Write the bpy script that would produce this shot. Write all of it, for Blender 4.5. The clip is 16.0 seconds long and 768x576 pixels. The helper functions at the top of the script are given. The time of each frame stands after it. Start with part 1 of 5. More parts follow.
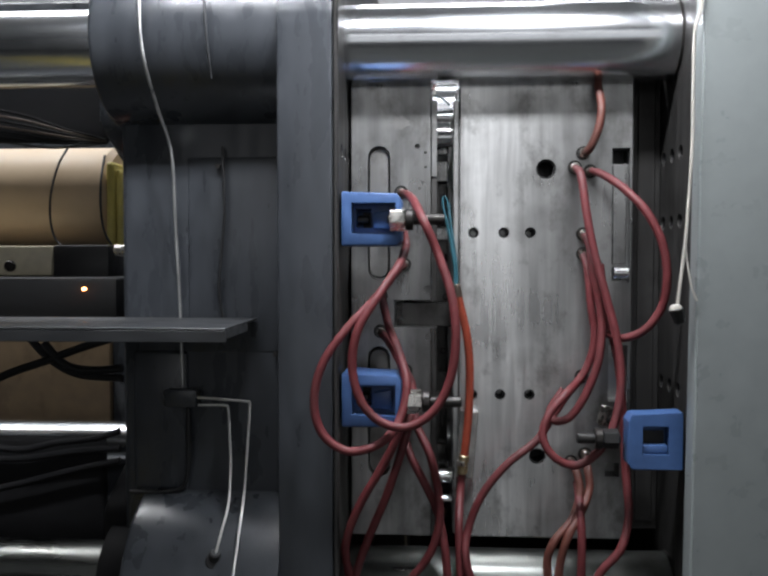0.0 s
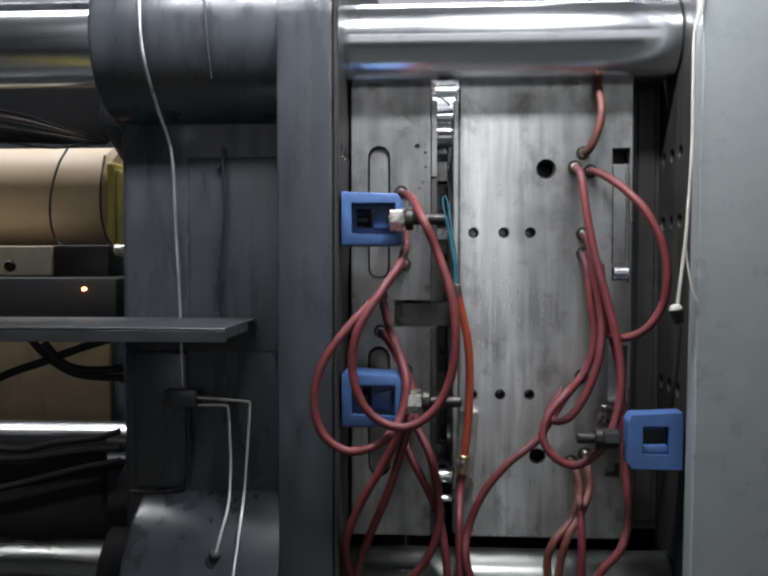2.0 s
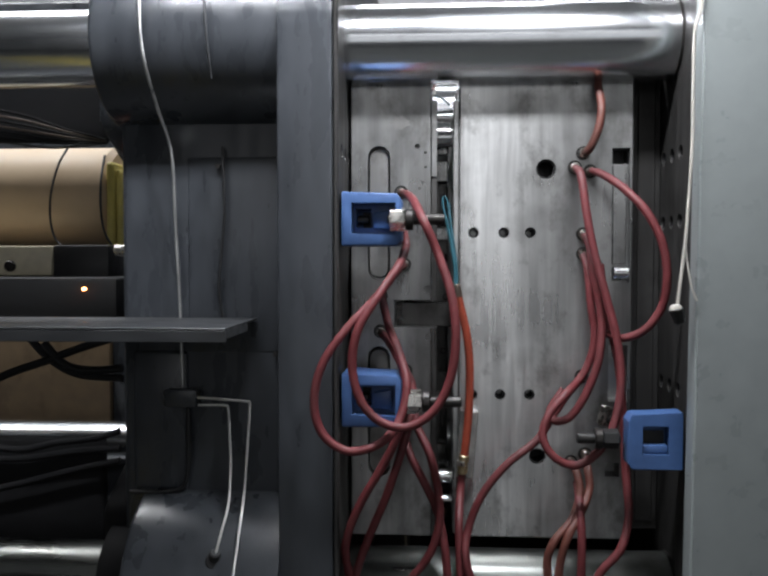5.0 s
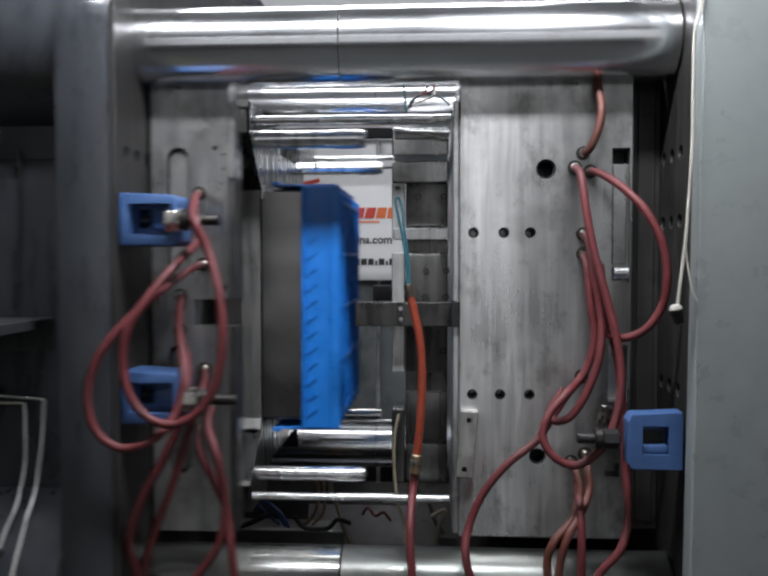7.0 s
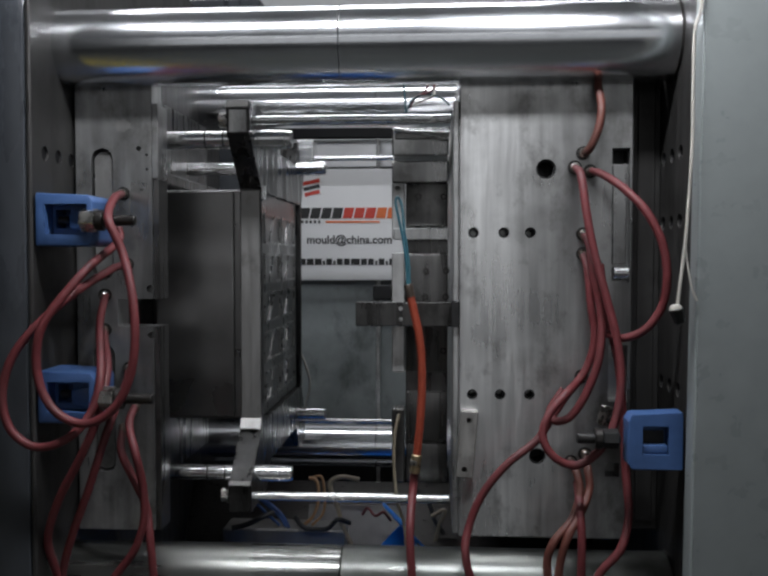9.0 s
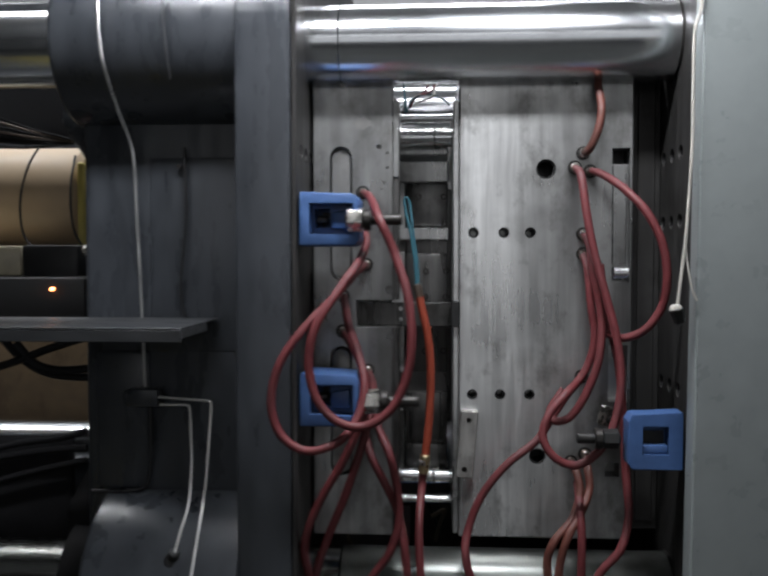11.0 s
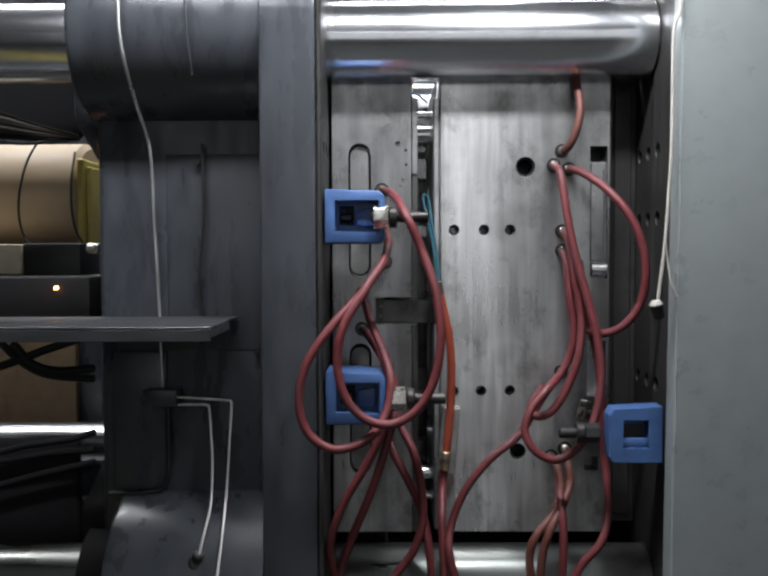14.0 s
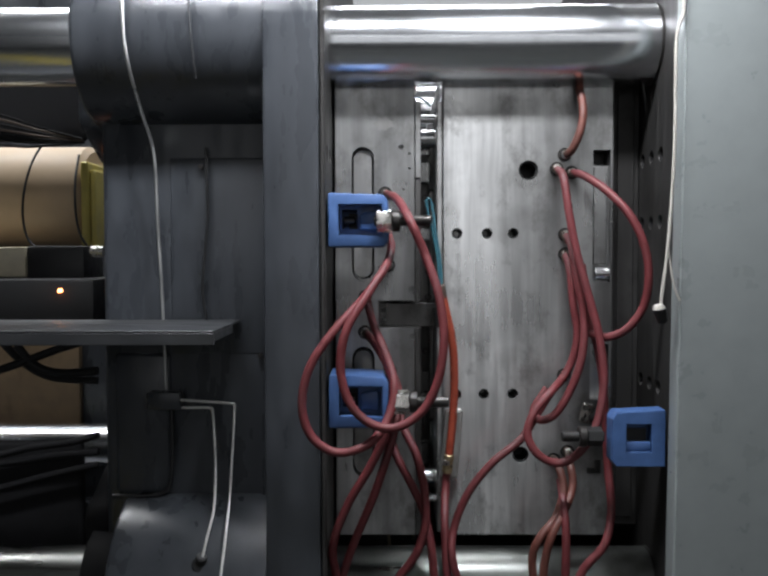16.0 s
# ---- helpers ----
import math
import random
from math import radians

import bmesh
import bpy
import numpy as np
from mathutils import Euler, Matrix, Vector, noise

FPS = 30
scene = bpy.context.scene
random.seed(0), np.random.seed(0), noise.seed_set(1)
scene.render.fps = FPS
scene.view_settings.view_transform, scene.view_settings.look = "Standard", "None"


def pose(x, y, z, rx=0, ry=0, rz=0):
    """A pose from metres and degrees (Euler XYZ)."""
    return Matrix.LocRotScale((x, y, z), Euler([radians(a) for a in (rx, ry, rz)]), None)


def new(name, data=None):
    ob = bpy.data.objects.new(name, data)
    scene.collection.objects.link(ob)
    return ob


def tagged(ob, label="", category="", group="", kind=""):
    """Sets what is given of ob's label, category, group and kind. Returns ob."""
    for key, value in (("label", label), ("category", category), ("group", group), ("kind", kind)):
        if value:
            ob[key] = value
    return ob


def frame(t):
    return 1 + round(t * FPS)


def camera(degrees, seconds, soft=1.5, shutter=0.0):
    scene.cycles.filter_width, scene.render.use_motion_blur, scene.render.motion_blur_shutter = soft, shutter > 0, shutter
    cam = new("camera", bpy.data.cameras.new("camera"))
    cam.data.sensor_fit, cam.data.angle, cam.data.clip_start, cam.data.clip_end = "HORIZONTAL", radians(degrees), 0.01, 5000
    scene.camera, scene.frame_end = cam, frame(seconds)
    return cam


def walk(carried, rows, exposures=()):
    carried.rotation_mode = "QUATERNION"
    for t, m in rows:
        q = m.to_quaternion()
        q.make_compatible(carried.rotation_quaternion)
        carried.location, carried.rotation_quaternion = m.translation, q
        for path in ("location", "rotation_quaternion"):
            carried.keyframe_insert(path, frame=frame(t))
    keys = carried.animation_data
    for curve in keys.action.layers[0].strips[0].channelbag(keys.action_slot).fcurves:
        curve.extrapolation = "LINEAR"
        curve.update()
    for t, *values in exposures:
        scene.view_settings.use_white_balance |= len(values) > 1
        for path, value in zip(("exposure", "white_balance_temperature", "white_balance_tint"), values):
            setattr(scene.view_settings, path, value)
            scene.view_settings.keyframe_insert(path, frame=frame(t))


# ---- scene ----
# Injection moulding machine seen from the operator's side. x runs along the tie bars, y into the machine.

def eye(x, y, z, yaw, dip, lean=0):
    return pose(x, y, z, 90 - dip, 0, yaw) @ pose(0, 0, 0, 0, 0, -lean)


cam = camera(49, 16.0, soft=2.6, shutter=0.9)
walk(cam, [
    (0, eye(0, 0, 1.5, 3.5, 2.0)),
    (4, eye(0, 0, 1.5, 3.5, 2.0)),
    (9.2, eye(0, 0, 1.5, 3.5, 2.0)),
    (11.5, eye(-0.001, 0, 1.5005, 3.47, 2.01)),
    (12, eye(-0.0043, 0.0002, 1.5029, 3.2702, 2.0867, -0.0197)),
    (12.25, eye(-0.0075, -0.002, 1.4995, 3.23, 2.03)),
    (12.5, eye(-0.0116, -0.005, 1.4953, 3.1441, 2.0815, 0.0136)),
    (13, eye(-0.0162, -0.0035, 1.5015, 3.5125, 2.0128, 0.0998)),
    (13.5, eye(-0.0426, -0.0121, 1.5036, 1.9772, 2.0171, 0.1043)),
    (14, eye(-0.0494, -0.0021, 1.5016, 0.5843, 2.2299, 0.2048)),
    (14.5, eye(-0.0459, -0.0051, 1.5038, 0.8593, 2.2641, 0.246)),
    (15, eye(-0.0492, -0.0067, 1.5078, 0.8023, 2.3526, 0.1579)),
    (15.5, eye(-0.0462, -0.0055, 1.5073, 0.8598, 2.2521, 0.1514)),
    (16, eye(-0.0505, -0.0051, 1.507, 0.7556, 2.1779, 0.1548)),
], exposures=[(0, 0.12), (6.3, 0.12), (7, -0.05), (7.5, -0.25), (7.9, -0.35), (8.3, -0.45), (9.2, -0.53), (11.3, -0.12), (12, 0.04), (12.5, 0.08), (16, 0.1)])

# ---- world and lamps ----
world = bpy.data.worlds.new("hall_air")
world.use_nodes = True
world.node_tree.nodes["Background"].inputs[0].default_value = (0.75, 0.85, 1.0, 1)
world.node_tree.nodes["Background"].inputs[1].default_value = 0.02
scene.world = world


def area_lamp(m, length, width, watts, color):
    data = bpy.data.lights.new("hall_lamp", "AREA")
    data.shape, data.size, data.size_y = "RECTANGLE", length, width
    data.energy, data.color = watts, color
    ob = new("hall_lamp", data)
    ob.matrix_world = m
    return ob


COOL, DAY = (0.92, 0.945, 1.0), (0.95, 0.965, 1.0)
area_lamp(pose(-0.42, 1.18, 2.47), 0.75, 0.10, 18, COOL)                            # strip lamp over the front of the clamping unit
area_lamp(pose(0.22, 1.2, 2.45), 0.3, 0.10, 18, COOL)                             # small unseen lamp added for strong fall-off down the fixed mould
area_lamp(pose(1.2, -6.1, 2.5, 90), 8.6, 2.4, 37, DAY)                         # broad windows in the wall behind the operator
area_lamp(pose(1.2, -6.1, 3.95, 90), 8.6, 0.3, 17, DAY)                        # clerestory band above them
area_lamp(pose(-0.3, 2.45, 3.3), 1.4, 0.12, 20, COOL)                             # strip lamp over the middle of the machine
area_lamp(pose(0.2, 4.8, 4.7), 7.0, 0.5, 140, COOL)                              # strip lamp behind the machine
area_lamp(pose(-2.1, 2.5, 3.6), 1.8, 0.2, 50, DAY)                               # lamp over the clamping unit


# ---- materials ----
def surface(name, color, rough=0.5, metal=0.0, vary=0.15, grain=(40, 40, 40), stain=0.2, stain_size=3.0, bump=0.05, dirt=(0.03, 0.028, 0.025), spread=0.12, smudge=0.0, smudge_size=7.0, bands=0.0, patchy=0.0):
    m = bpy.data.materials.new(name)
    m.use_nodes = True
    nt = m.node_tree
    n, l = nt.nodes, nt.links
    b = n["Principled BSDF"]
    tc, mp = n.new("ShaderNodeTexCoord"), n.new("ShaderNodeMapping")
    mp.inputs["Scale"].default_value = grain
    l.new(tc.outputs["Object"], mp.inputs[0])
    fine, wide = n.new("ShaderNodeTexNoise"), n.new("ShaderNodeTexNoise")
    fine.inputs["Scale"].default_value, fine.inputs["Detail"].default_value = 1.0, 6
    wide.inputs["Scale"].default_value, wide.inputs["Detail"].default_value = stain_size, 5
    l.new(mp.outputs[0], fine.inputs["Vector"])
    l.new(tc.outputs["Object"], wide.inputs["Vector"])
    ramp = n.new("ShaderNodeMapRange")
    ramp.inputs[1].default_value, ramp.inputs[2].default_value = 0.3, 0.7
    ramp.inputs[3].default_value, ramp.inputs[4].default_value = 1 - vary, 1 + vary
    l.new(fine.outputs[0], ramp.inputs[0])
    mul = n.new("ShaderNodeVectorMath")
    mul.operation = "SCALE"
    mul.inputs[0].default_value = color
    l.new(ramp.outputs[0], mul.inputs["Scale"])
    patch = n.new("ShaderNodeMapRange")
    patch.inputs[1].default_value, patch.inputs[2].default_value = 0.5, 0.75
    patch.inputs[4].default_value = stain
    l.new(wide.outputs[0], patch.inputs[0])
    mix = n.new("ShaderNodeMix")
    mix.data_type = "RGBA"
    mix.inputs[7].default_value = (*dirt, 1)
    l.new(patch.outputs[0], mix.inputs[0])
    l.new(mul.outputs[0], mix.inputs[6])
    out = mix.outputs[2]
    if bands:
        # broad upright bands left by grinding and wiping
        bm_, bn = n.new("ShaderNodeMapping"), n.new("ShaderNodeTexNoise")
        bm_.inputs["Scale"].default_value = (6, 6, 0.7)
        bn.inputs["Scale"].default_value, bn.inputs["Detail"].default_value = 1.0, 3
        l.new(tc.outputs["Object"], bm_.inputs[0])
        l.new(bm_.outputs[0], bn.inputs["Vector"])
        br = n.new("ShaderNodeMapRange")
        br.inputs[1].default_value, br.inputs[2].default_value = 0.35, 0.68
        br.inputs[3].default_value, br.inputs[4].default_value = 1 + bands * 0.4, 1 - bands
        l.new(bn.outputs[0], br.inputs[0])
        bs = n.new("ShaderNodeVectorMath")
        bs.operation = "SCALE"
        l.new(out, bs.inputs[0])
        l.new(br.outputs[0], bs.inputs["Scale"])
        out = bs.outputs[0]
    if smudge:
        # oil smears and dark spots with their own outline
        sm = n.new("ShaderNodeTexNoise")
        sm.inputs["Scale"].default_value, sm.inputs["Detail"].default_value, sm.inputs["Roughness"].default_value = smudge_size, 9, 0.68
        sm.inputs["Distortion"].default_value = 0.15
        ms = n.new("ShaderNodeMapping")
        ms.inputs["Scale"].default_value = (1, 1, 0.7)
        l.new(tc.outputs["Object"], ms.inputs[0])
        l.new(ms.outputs[0], sm.inputs["Vector"])
        sr = n.new("ShaderNodeMapRange")
        sr.inputs[1].default_value, sr.inputs[2].default_value, sr.inputs[4].default_value = 0.53, 0.70, smudge
        l.new(sm.outputs[0], sr.inputs[0])
        m2 = n.new("ShaderNodeMix")
        m2.data_type = "RGBA"
        m2.inputs[7].default_value = (dirt[0] * 0.5, dirt[1] * 0.48, dirt[2] * 0.45, 1)
        l.new(sr.outputs[0], m2.inputs[0])
        l.new(out, m2.inputs[6])
        out = m2.outputs[2]
    l.new(out, b.inputs["Base Color"])
    rr = n.new("ShaderNodeMapRange")
    rr.inputs[1].default_value, rr.inputs[2].default_value = 0.3, 0.7
    rr.inputs[3].default_value, rr.inputs[4].default_value = max(rough - spread, 0.03), min(rough + spread, 1)
    l.new(fine.outputs[0], rr.inputs[0])
    rough_out = rr.outputs[0]
    if patchy:
        # wiped and dull patches
        pr = n.new("ShaderNodeMapRange")
        pr.inputs[1].default_value, pr.inputs[2].default_value = 0.35, 0.65
        pr.inputs[3].default_value, pr.inputs[4].default_value = -patchy, patchy
        l.new(wide.outputs[0], pr.inputs[0])
        pa = n.new("ShaderNodeMath")
        pa.operation = "ADD"
        l.new(rough_out, pa.inputs[0])
        l.new(pr.outputs[0], pa.inputs[1])
        rough_out = pa.outputs[0]
    l.new(rough_out, b.inputs["Roughness"])
    b.inputs["Metallic"].default_value = metal
    if bump:
        bp = n.new("ShaderNodeBump")
        bp.inputs["Strength"].default_value, bp.inputs["Distance"].default_value = bump, 0.002
        l.new(fine.outputs[0], bp.inputs["Height"])
        l.new(bp.outputs[0], b.inputs["Normal"])
    return m


def glowing(name, color, strength):
    m = bpy.data.materials.new(name)
    m.use_nodes = True
    b = m.node_tree.nodes["Principled BSDF"]
    b.inputs["Base Color"].default_value = (*color, 1)
    b.inputs["Emission Color"].default_value = (*color, 1)
    b.inputs["Emission Strength"].default_value = strength
    return m


MOULD = surface("ground_mould_steel", (0.68, 0.68, 0.67), 0.37, 0.85, 0.14, (80, 80, 5), 0.85, 5.0, 0.05, (0.17, 0.165, 0.155), spread=0.06, smudge=0.6, smudge_size=13.0, bands=0.7, patchy=0.12)
MOULD_MID = surface("dull_mould_steel", (0.30, 0.295, 0.285), 0.42, 0.75, 0.1, (60, 60, 6), 0.6, 4.0, 0.05, (0.10, 0.096, 0.09), smudge=0.6, smudge_size=9.0)
# darkest smudged chrome copy, holds the lamp highlight down on the lower bar
DIMMER_CHROME = surface("dimmer_chromed_bar", (0.125, 0.13, 0.122), 0.42, 0.9, 0.12, (2, 40, 40), 0.6, 5.0, 0.03, (0.09, 0.09, 0.085), 0.08, smudge=0.6, smudge_size=7.0, patchy=0.08)
# dark base stands for the dark reflection on the stripper's sloped legs
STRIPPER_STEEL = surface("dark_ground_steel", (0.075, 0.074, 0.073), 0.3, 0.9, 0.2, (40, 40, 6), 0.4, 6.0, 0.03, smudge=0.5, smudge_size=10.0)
GALVANISED = surface("worn_galvanised_strap", (0.40, 0.39, 0.37), 0.45, 0.7, 0.2, (70, 70, 12), 0.6, 18.0, 0.08, (0.14, 0.13, 0.12), smudge=0.6, smudge_size=30.0)
# mould steel darkened to carry the shade between recessed parts
MOULD_DARK = surface("dark_mould_steel", (0.15, 0.147, 0.143), 0.32, 0.9, 0.3, (40, 40, 4), 0.6, 5.0, 0.05, smudge=0.7, smudge_size=10.0)
# raw steel darkened, the shadow of the platen recess is in its colour
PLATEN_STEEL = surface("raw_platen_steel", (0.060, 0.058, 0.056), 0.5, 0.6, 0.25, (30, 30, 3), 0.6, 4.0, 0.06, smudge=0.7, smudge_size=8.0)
BRIGHT = surface("polished_steel", (0.75, 0.76, 0.76), 0.22, 1.0, 0.08, (12, 60, 60), 0.1, 6.0, 0.01)
CHROME = surface("chromed_tie_bar", (0.83, 0.85, 0.87), 0.20, 1.0, 0.06, (1.5, 60, 60), 0.3, 3.0, 0.006, (0.42, 0.42, 0.42), 0.035, smudge=0.25, smudge_size=9.0, patchy=0.03)
CORE = surface("polished_core_steel", (0.27, 0.265, 0.26), 0.32, 1.0, 0.15, (8, 30, 8), 0.25, 4.0, 0.01, (0.2, 0.19, 0.18), 0.08)
DARK_PAINT = surface("dark_grey_machine_paint", (0.045, 0.0495, 0.0565), 0.34, 0.0, 0.18, (30, 30, 8), 0.6, 3.4, 0.12, (0.031, 0.034, 0.038), smudge=0.3, smudge_size=5.0, bands=0.12, patchy=0.08)
LIGHT_PAINT = surface("light_grey_machine_paint", (0.235, 0.256, 0.254), 0.36, 0.0, 0.05, (25, 25, 25), 0.12, 2.0, 0.06, (0.19, 0.20, 0.20))
BLUE_PAINT = surface("blue_clamp_paint", (0.050, 0.108, 0.26), 0.45, 0.0, 0.12, (60, 60, 60), 0.35, 14.0, 0.12, (0.03, 0.05, 0.11))
RED_HOSE = surface("red_rubber_hose", (0.130, 0.023, 0.026), 0.55, 0.0, 0.2, (90, 90, 90), 0.6, 9.0, 0.15, (0.065, 0.027, 0.028))
OLD_HOSE = surface("browned_rubber_hose", (0.115, 0.034, 0.024), 0.55, 0.0, 0.2, (90, 90, 90), 0.6, 9.0, 0.15, (0.05, 0.026, 0.022))
ORANGE_HOSE = surface("orange_rubber_hose", (0.27, 0.046, 0.022), 0.5, 0.0, 0.15, (90, 90, 90), 0.25, 12.0, 0.1, (0.16, 0.04, 0.03))
BLACK = surface("black_rubber", (0.014, 0.014, 0.015), 0.5, 0.0, 0.2, (60, 60, 60), 0.3, 8.0, 0.1, (0.03, 0.028, 0.026))
# near-black with low sheen, carries the shade on housings and bolt holes
MATTE_BLACK = surface("flat_near_black", (0.012, 0.012, 0.013), 0.8, 0.0, 0.3, (30, 30, 30), 0.4, 6.0, 0.15, (0.02, 0.018, 0.016))
# smudged chrome darkened so the lamp's highlight does not burn out
DIMMED_CHROME = surface("dimmed_chromed_bar", (0.30, 0.305, 0.29), 0.27, 1.0, 0.1, (2, 50, 50), 0.7, 4.0, 0.012, (0.25, 0.25, 0.23), 0.06, smudge=0.5, smudge_size=6.0, patchy=0.06)
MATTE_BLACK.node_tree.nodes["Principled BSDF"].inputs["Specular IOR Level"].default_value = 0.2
# near-black steel lines bores, slot backs and pockets to paint their shade
HOLE = surface("near_black_steel", (0.02, 0.02, 0.02), 0.5, 0.3, 0.2, (60, 60, 60), 0.2, 8.0, 0.0)
BRASS = surface("worn_brass_fitting", (0.50, 0.40, 0.24), 0.35, 0.9, 0.15, (80, 80, 80), 0.35, 20.0, 0.05)
NICKEL = surface("plated_fitting", (0.60, 0.58, 0.54), 0.28, 1.0, 0.12, (60, 60, 60), 0.25, 15.0, 0.04)
BOLT = surface("black_oxide_bolt", (0.045, 0.042, 0.04), 0.38, 0.7, 0.2, (60, 60, 200), 0.3, 12.0, 0.1)
BEIGE = surface("beige_cylinder_paint", (0.56, 0.42, 0.27), 0.5, 0.0, 0.05, (20, 20, 20), 0.3, 3.0, 0.04, (0.42, 0.30, 0.18))
YELLOW = surface("yellow_flange_paint", (0.55, 0.46, 0.12), 0.45, 0.0, 0.1, (40, 40, 40), 0.3, 9.0, 0.06, (0.25, 0.2, 0.1))
CREAM = surface("cream_valve_block", (0.58, 0.52, 0.38), 0.45, 0.0, 0.08, (40, 40, 40), 0.4, 9.0, 0.06, (0.2, 0.17, 0.12))
CRATE_BLUE = surface("blue_crate_plastic", (0.012, 0.17, 0.58), 0.35, 0.0, 0.06, (30, 30, 30), 0.1, 4.0, 0.03, (0.01, 0.10, 0.40))
WHITE_CABLE = surface("off_white_cable", (0.43, 0.41, 0.37), 0.5, 0.0, 0.1, (50, 50, 50), 0.3, 14.0, 0.05)
GREEN_WIRE = surface("teal_wire", (0.022, 0.085, 0.11), 0.4, 0.0, 0.15, (60, 60, 60), 0.2, 14.0, 0.0)
OLD_CABLE = surface("grubby_beige_cable", (0.26, 0.22, 0.16), 0.5, 0.0, 0.15, (60, 60, 60), 0.4, 14.0, 0.05)
STEEL_TUBE = surface("bare_steel_tube", (0.55, 0.55, 0.54), 0.36, 0.9, 0.12, (60, 60, 12), 0.3, 12.0, 0.03)
ZINC = surface("zinc_plated_line", (0.66, 0.66, 0.64), 0.45, 0.4, 0.1, (60, 60, 12), 0.2, 12.0, 0.02)
SHEET = surface("grey_sheet_metal", (0.048, 0.050, 0.053), 0.40, 0.3, 0.15, (10, 60, 60), 0.4, 5.0, 0.05)
GUARD = surface("grey_guard_paint", (0.27, 0.295, 0.295), 0.4, 0.0, 0.08, (20, 20, 20), 0.6, 4.0, 0.05, (0.055, 0.062, 0.062), smudge=0.75, smudge_size=5.0)
SIGN_WHITE = surface("white_sign_vinyl", (0.80, 0.80, 0.80), 0.4, 0.0, 0.02, (10, 10, 10), 0.05, 3.0, 0.0, (0.6, 0.6, 0.6))
INK = surface("black_sign_ink", (0.02, 0.02, 0.02), 0.5, 0.0, 0.1, (50, 50, 50), 0.0, 3.0, 0.0)
INK_RED = surface("red_sign_ink", (0.55, 0.05, 0.03), 0.5, 0.0, 0.1, (50, 50, 50), 0.0, 3.0, 0.0)
INK_ORANGE = surface("orange_sign_ink", (0.70, 0.16, 0.04), 0.5, 0.0, 0.1, (50, 50, 50), 0.0, 3.0, 0.0)
WALL = surface("hall_wall_paint", (0.13, 0.133, 0.133), 0.7, 0.0, 0.04, (6, 6, 6), 0.15, 0.8, 0.05, (0.15, 0.15, 0.145))
CONCRETE = surface("painted_concrete_floor", (0.10, 0.104, 0.10), 0.45, 0.0, 0.12, (14, 14, 14), 0.3, 1.2, 0.08, (0.1, 0.1, 0.09))
CEILING = surface("pale_roof_sheet", (0.62, 0.64, 0.65), 0.6, 0.0, 0.06, (3, 20, 20), 0.1, 1.0, 0.05, (0.4, 0.4, 0.4))
TAN_WALL = surface("tan_panel", (0.20, 0.14, 0.08), 0.6, 0.0, 0.12, (20, 20, 20), 0.5, 4.0, 0.05, (0.10, 0.07, 0.04), smudge=0.6, smudge_size=6.0)
WHITE_WALL = surface("white_rear_wall", (0.78, 0.79, 0.78), 0.7, 0.0, 0.03, (6, 6, 6), 0.1, 1.0, 0.03, (0.6, 0.6, 0.58))
GRID = surface("worn_grid_steel", (0.42, 0.42, 0.41), 0.3, 1.0, 0.2, (40, 40, 40), 0.3, 9.0, 0.03)
FERRULE = surface("dull_ferrule", (0.14, 0.11, 0.09), 0.4, 0.7, 0.2, (70, 70, 70), 0.3, 15.0, 0.05)
FLOOR_YELLOW = surface("yellow_floor_paint", (0.62, 0.47, 0.06), 0.5, 0.0, 0.1, (30, 30, 30), 0.4, 6.0, 0.05, (0.25, 0.19, 0.05))
BLUE_WIRE = surface("blue_cable_sheath", (0.03, 0.07, 0.20), 0.4, 0.0, 0.15, (60, 60, 60), 0.3, 14.0, 0.03)
OCHRE_WIRE = surface("ochre_cable_sheath", (0.30, 0.17, 0.08), 0.45, 0.0, 0.15, (60, 60, 60), 0.4, 14.0, 0.04)
PALE_SHEET = surface("pale_drip_sheet", (0.17, 0.162, 0.165), 0.5, 0.0, 0.12, (25, 25, 25), 0.5, 9.0, 0.3, (0.12, 0.115, 0.11), smudge=0.5, smudge_size=14.0)
LED = glowing("amber_indicator", (1.0, 0.30, 0.10), 14)


# ---- helpers ----
def thing(name, at, label, category, group="", kind=""):
    ob = new(name)
    ob.empty_display_size = 0.05
    ob.location = at
    return tagged(ob, label, category, group, kind)


def origin(ob):
    v = Vector((0, 0, 0))
    while ob:
        v += ob.location
        ob = ob.parent
    return v


def part(name, bm, material, parent=None, label="", smooth=False):
    me = bpy.data.meshes.new(name)
    if parent:
        bmesh.ops.translate(bm, vec=-origin(parent), verts=bm.verts)
    if smooth:
        for f in bm.faces:
            f.smooth = True
    bm.to_mesh(me)
    bm.free()
    if smooth:
        me.set_sharp_from_angle(angle=radians(35))
    me.materials.append(material)
    ob = new(name, me)
    ob.parent = parent
    return tagged(ob, label)


def box(x0, x1, y0, y1, z0, z1, bevel=0.002, seg=1, bm=None):
    b = bmesh.new()
    bmesh.ops.create_cube(b, size=1)
    x0, x1, y0, y1, z0, z1 = min(x0, x1), max(x0, x1), min(y0, y1), max(y0, y1), min(z0, z1), max(z0, z1)
    for v in b.verts:
        v.co = (x0 if v.co.x < 0 else x1, y0 if v.co.y < 0 else y1, z0 if v.co.z < 0 else z1)
    if bevel:
        bmesh.ops.bevel(b, geom=b.edges[:], offset=bevel, segments=seg, affect="EDGES", profile=0.5)
    return add(bm, b)


def add(bm, b):
    if bm is None:
        return b
    me = bpy.data.meshes.new("t")
    b.to_mesh(me)
    b.free()
    bm.from_mesh(me)
    bpy.data.meshes.remove(me)
    return bm


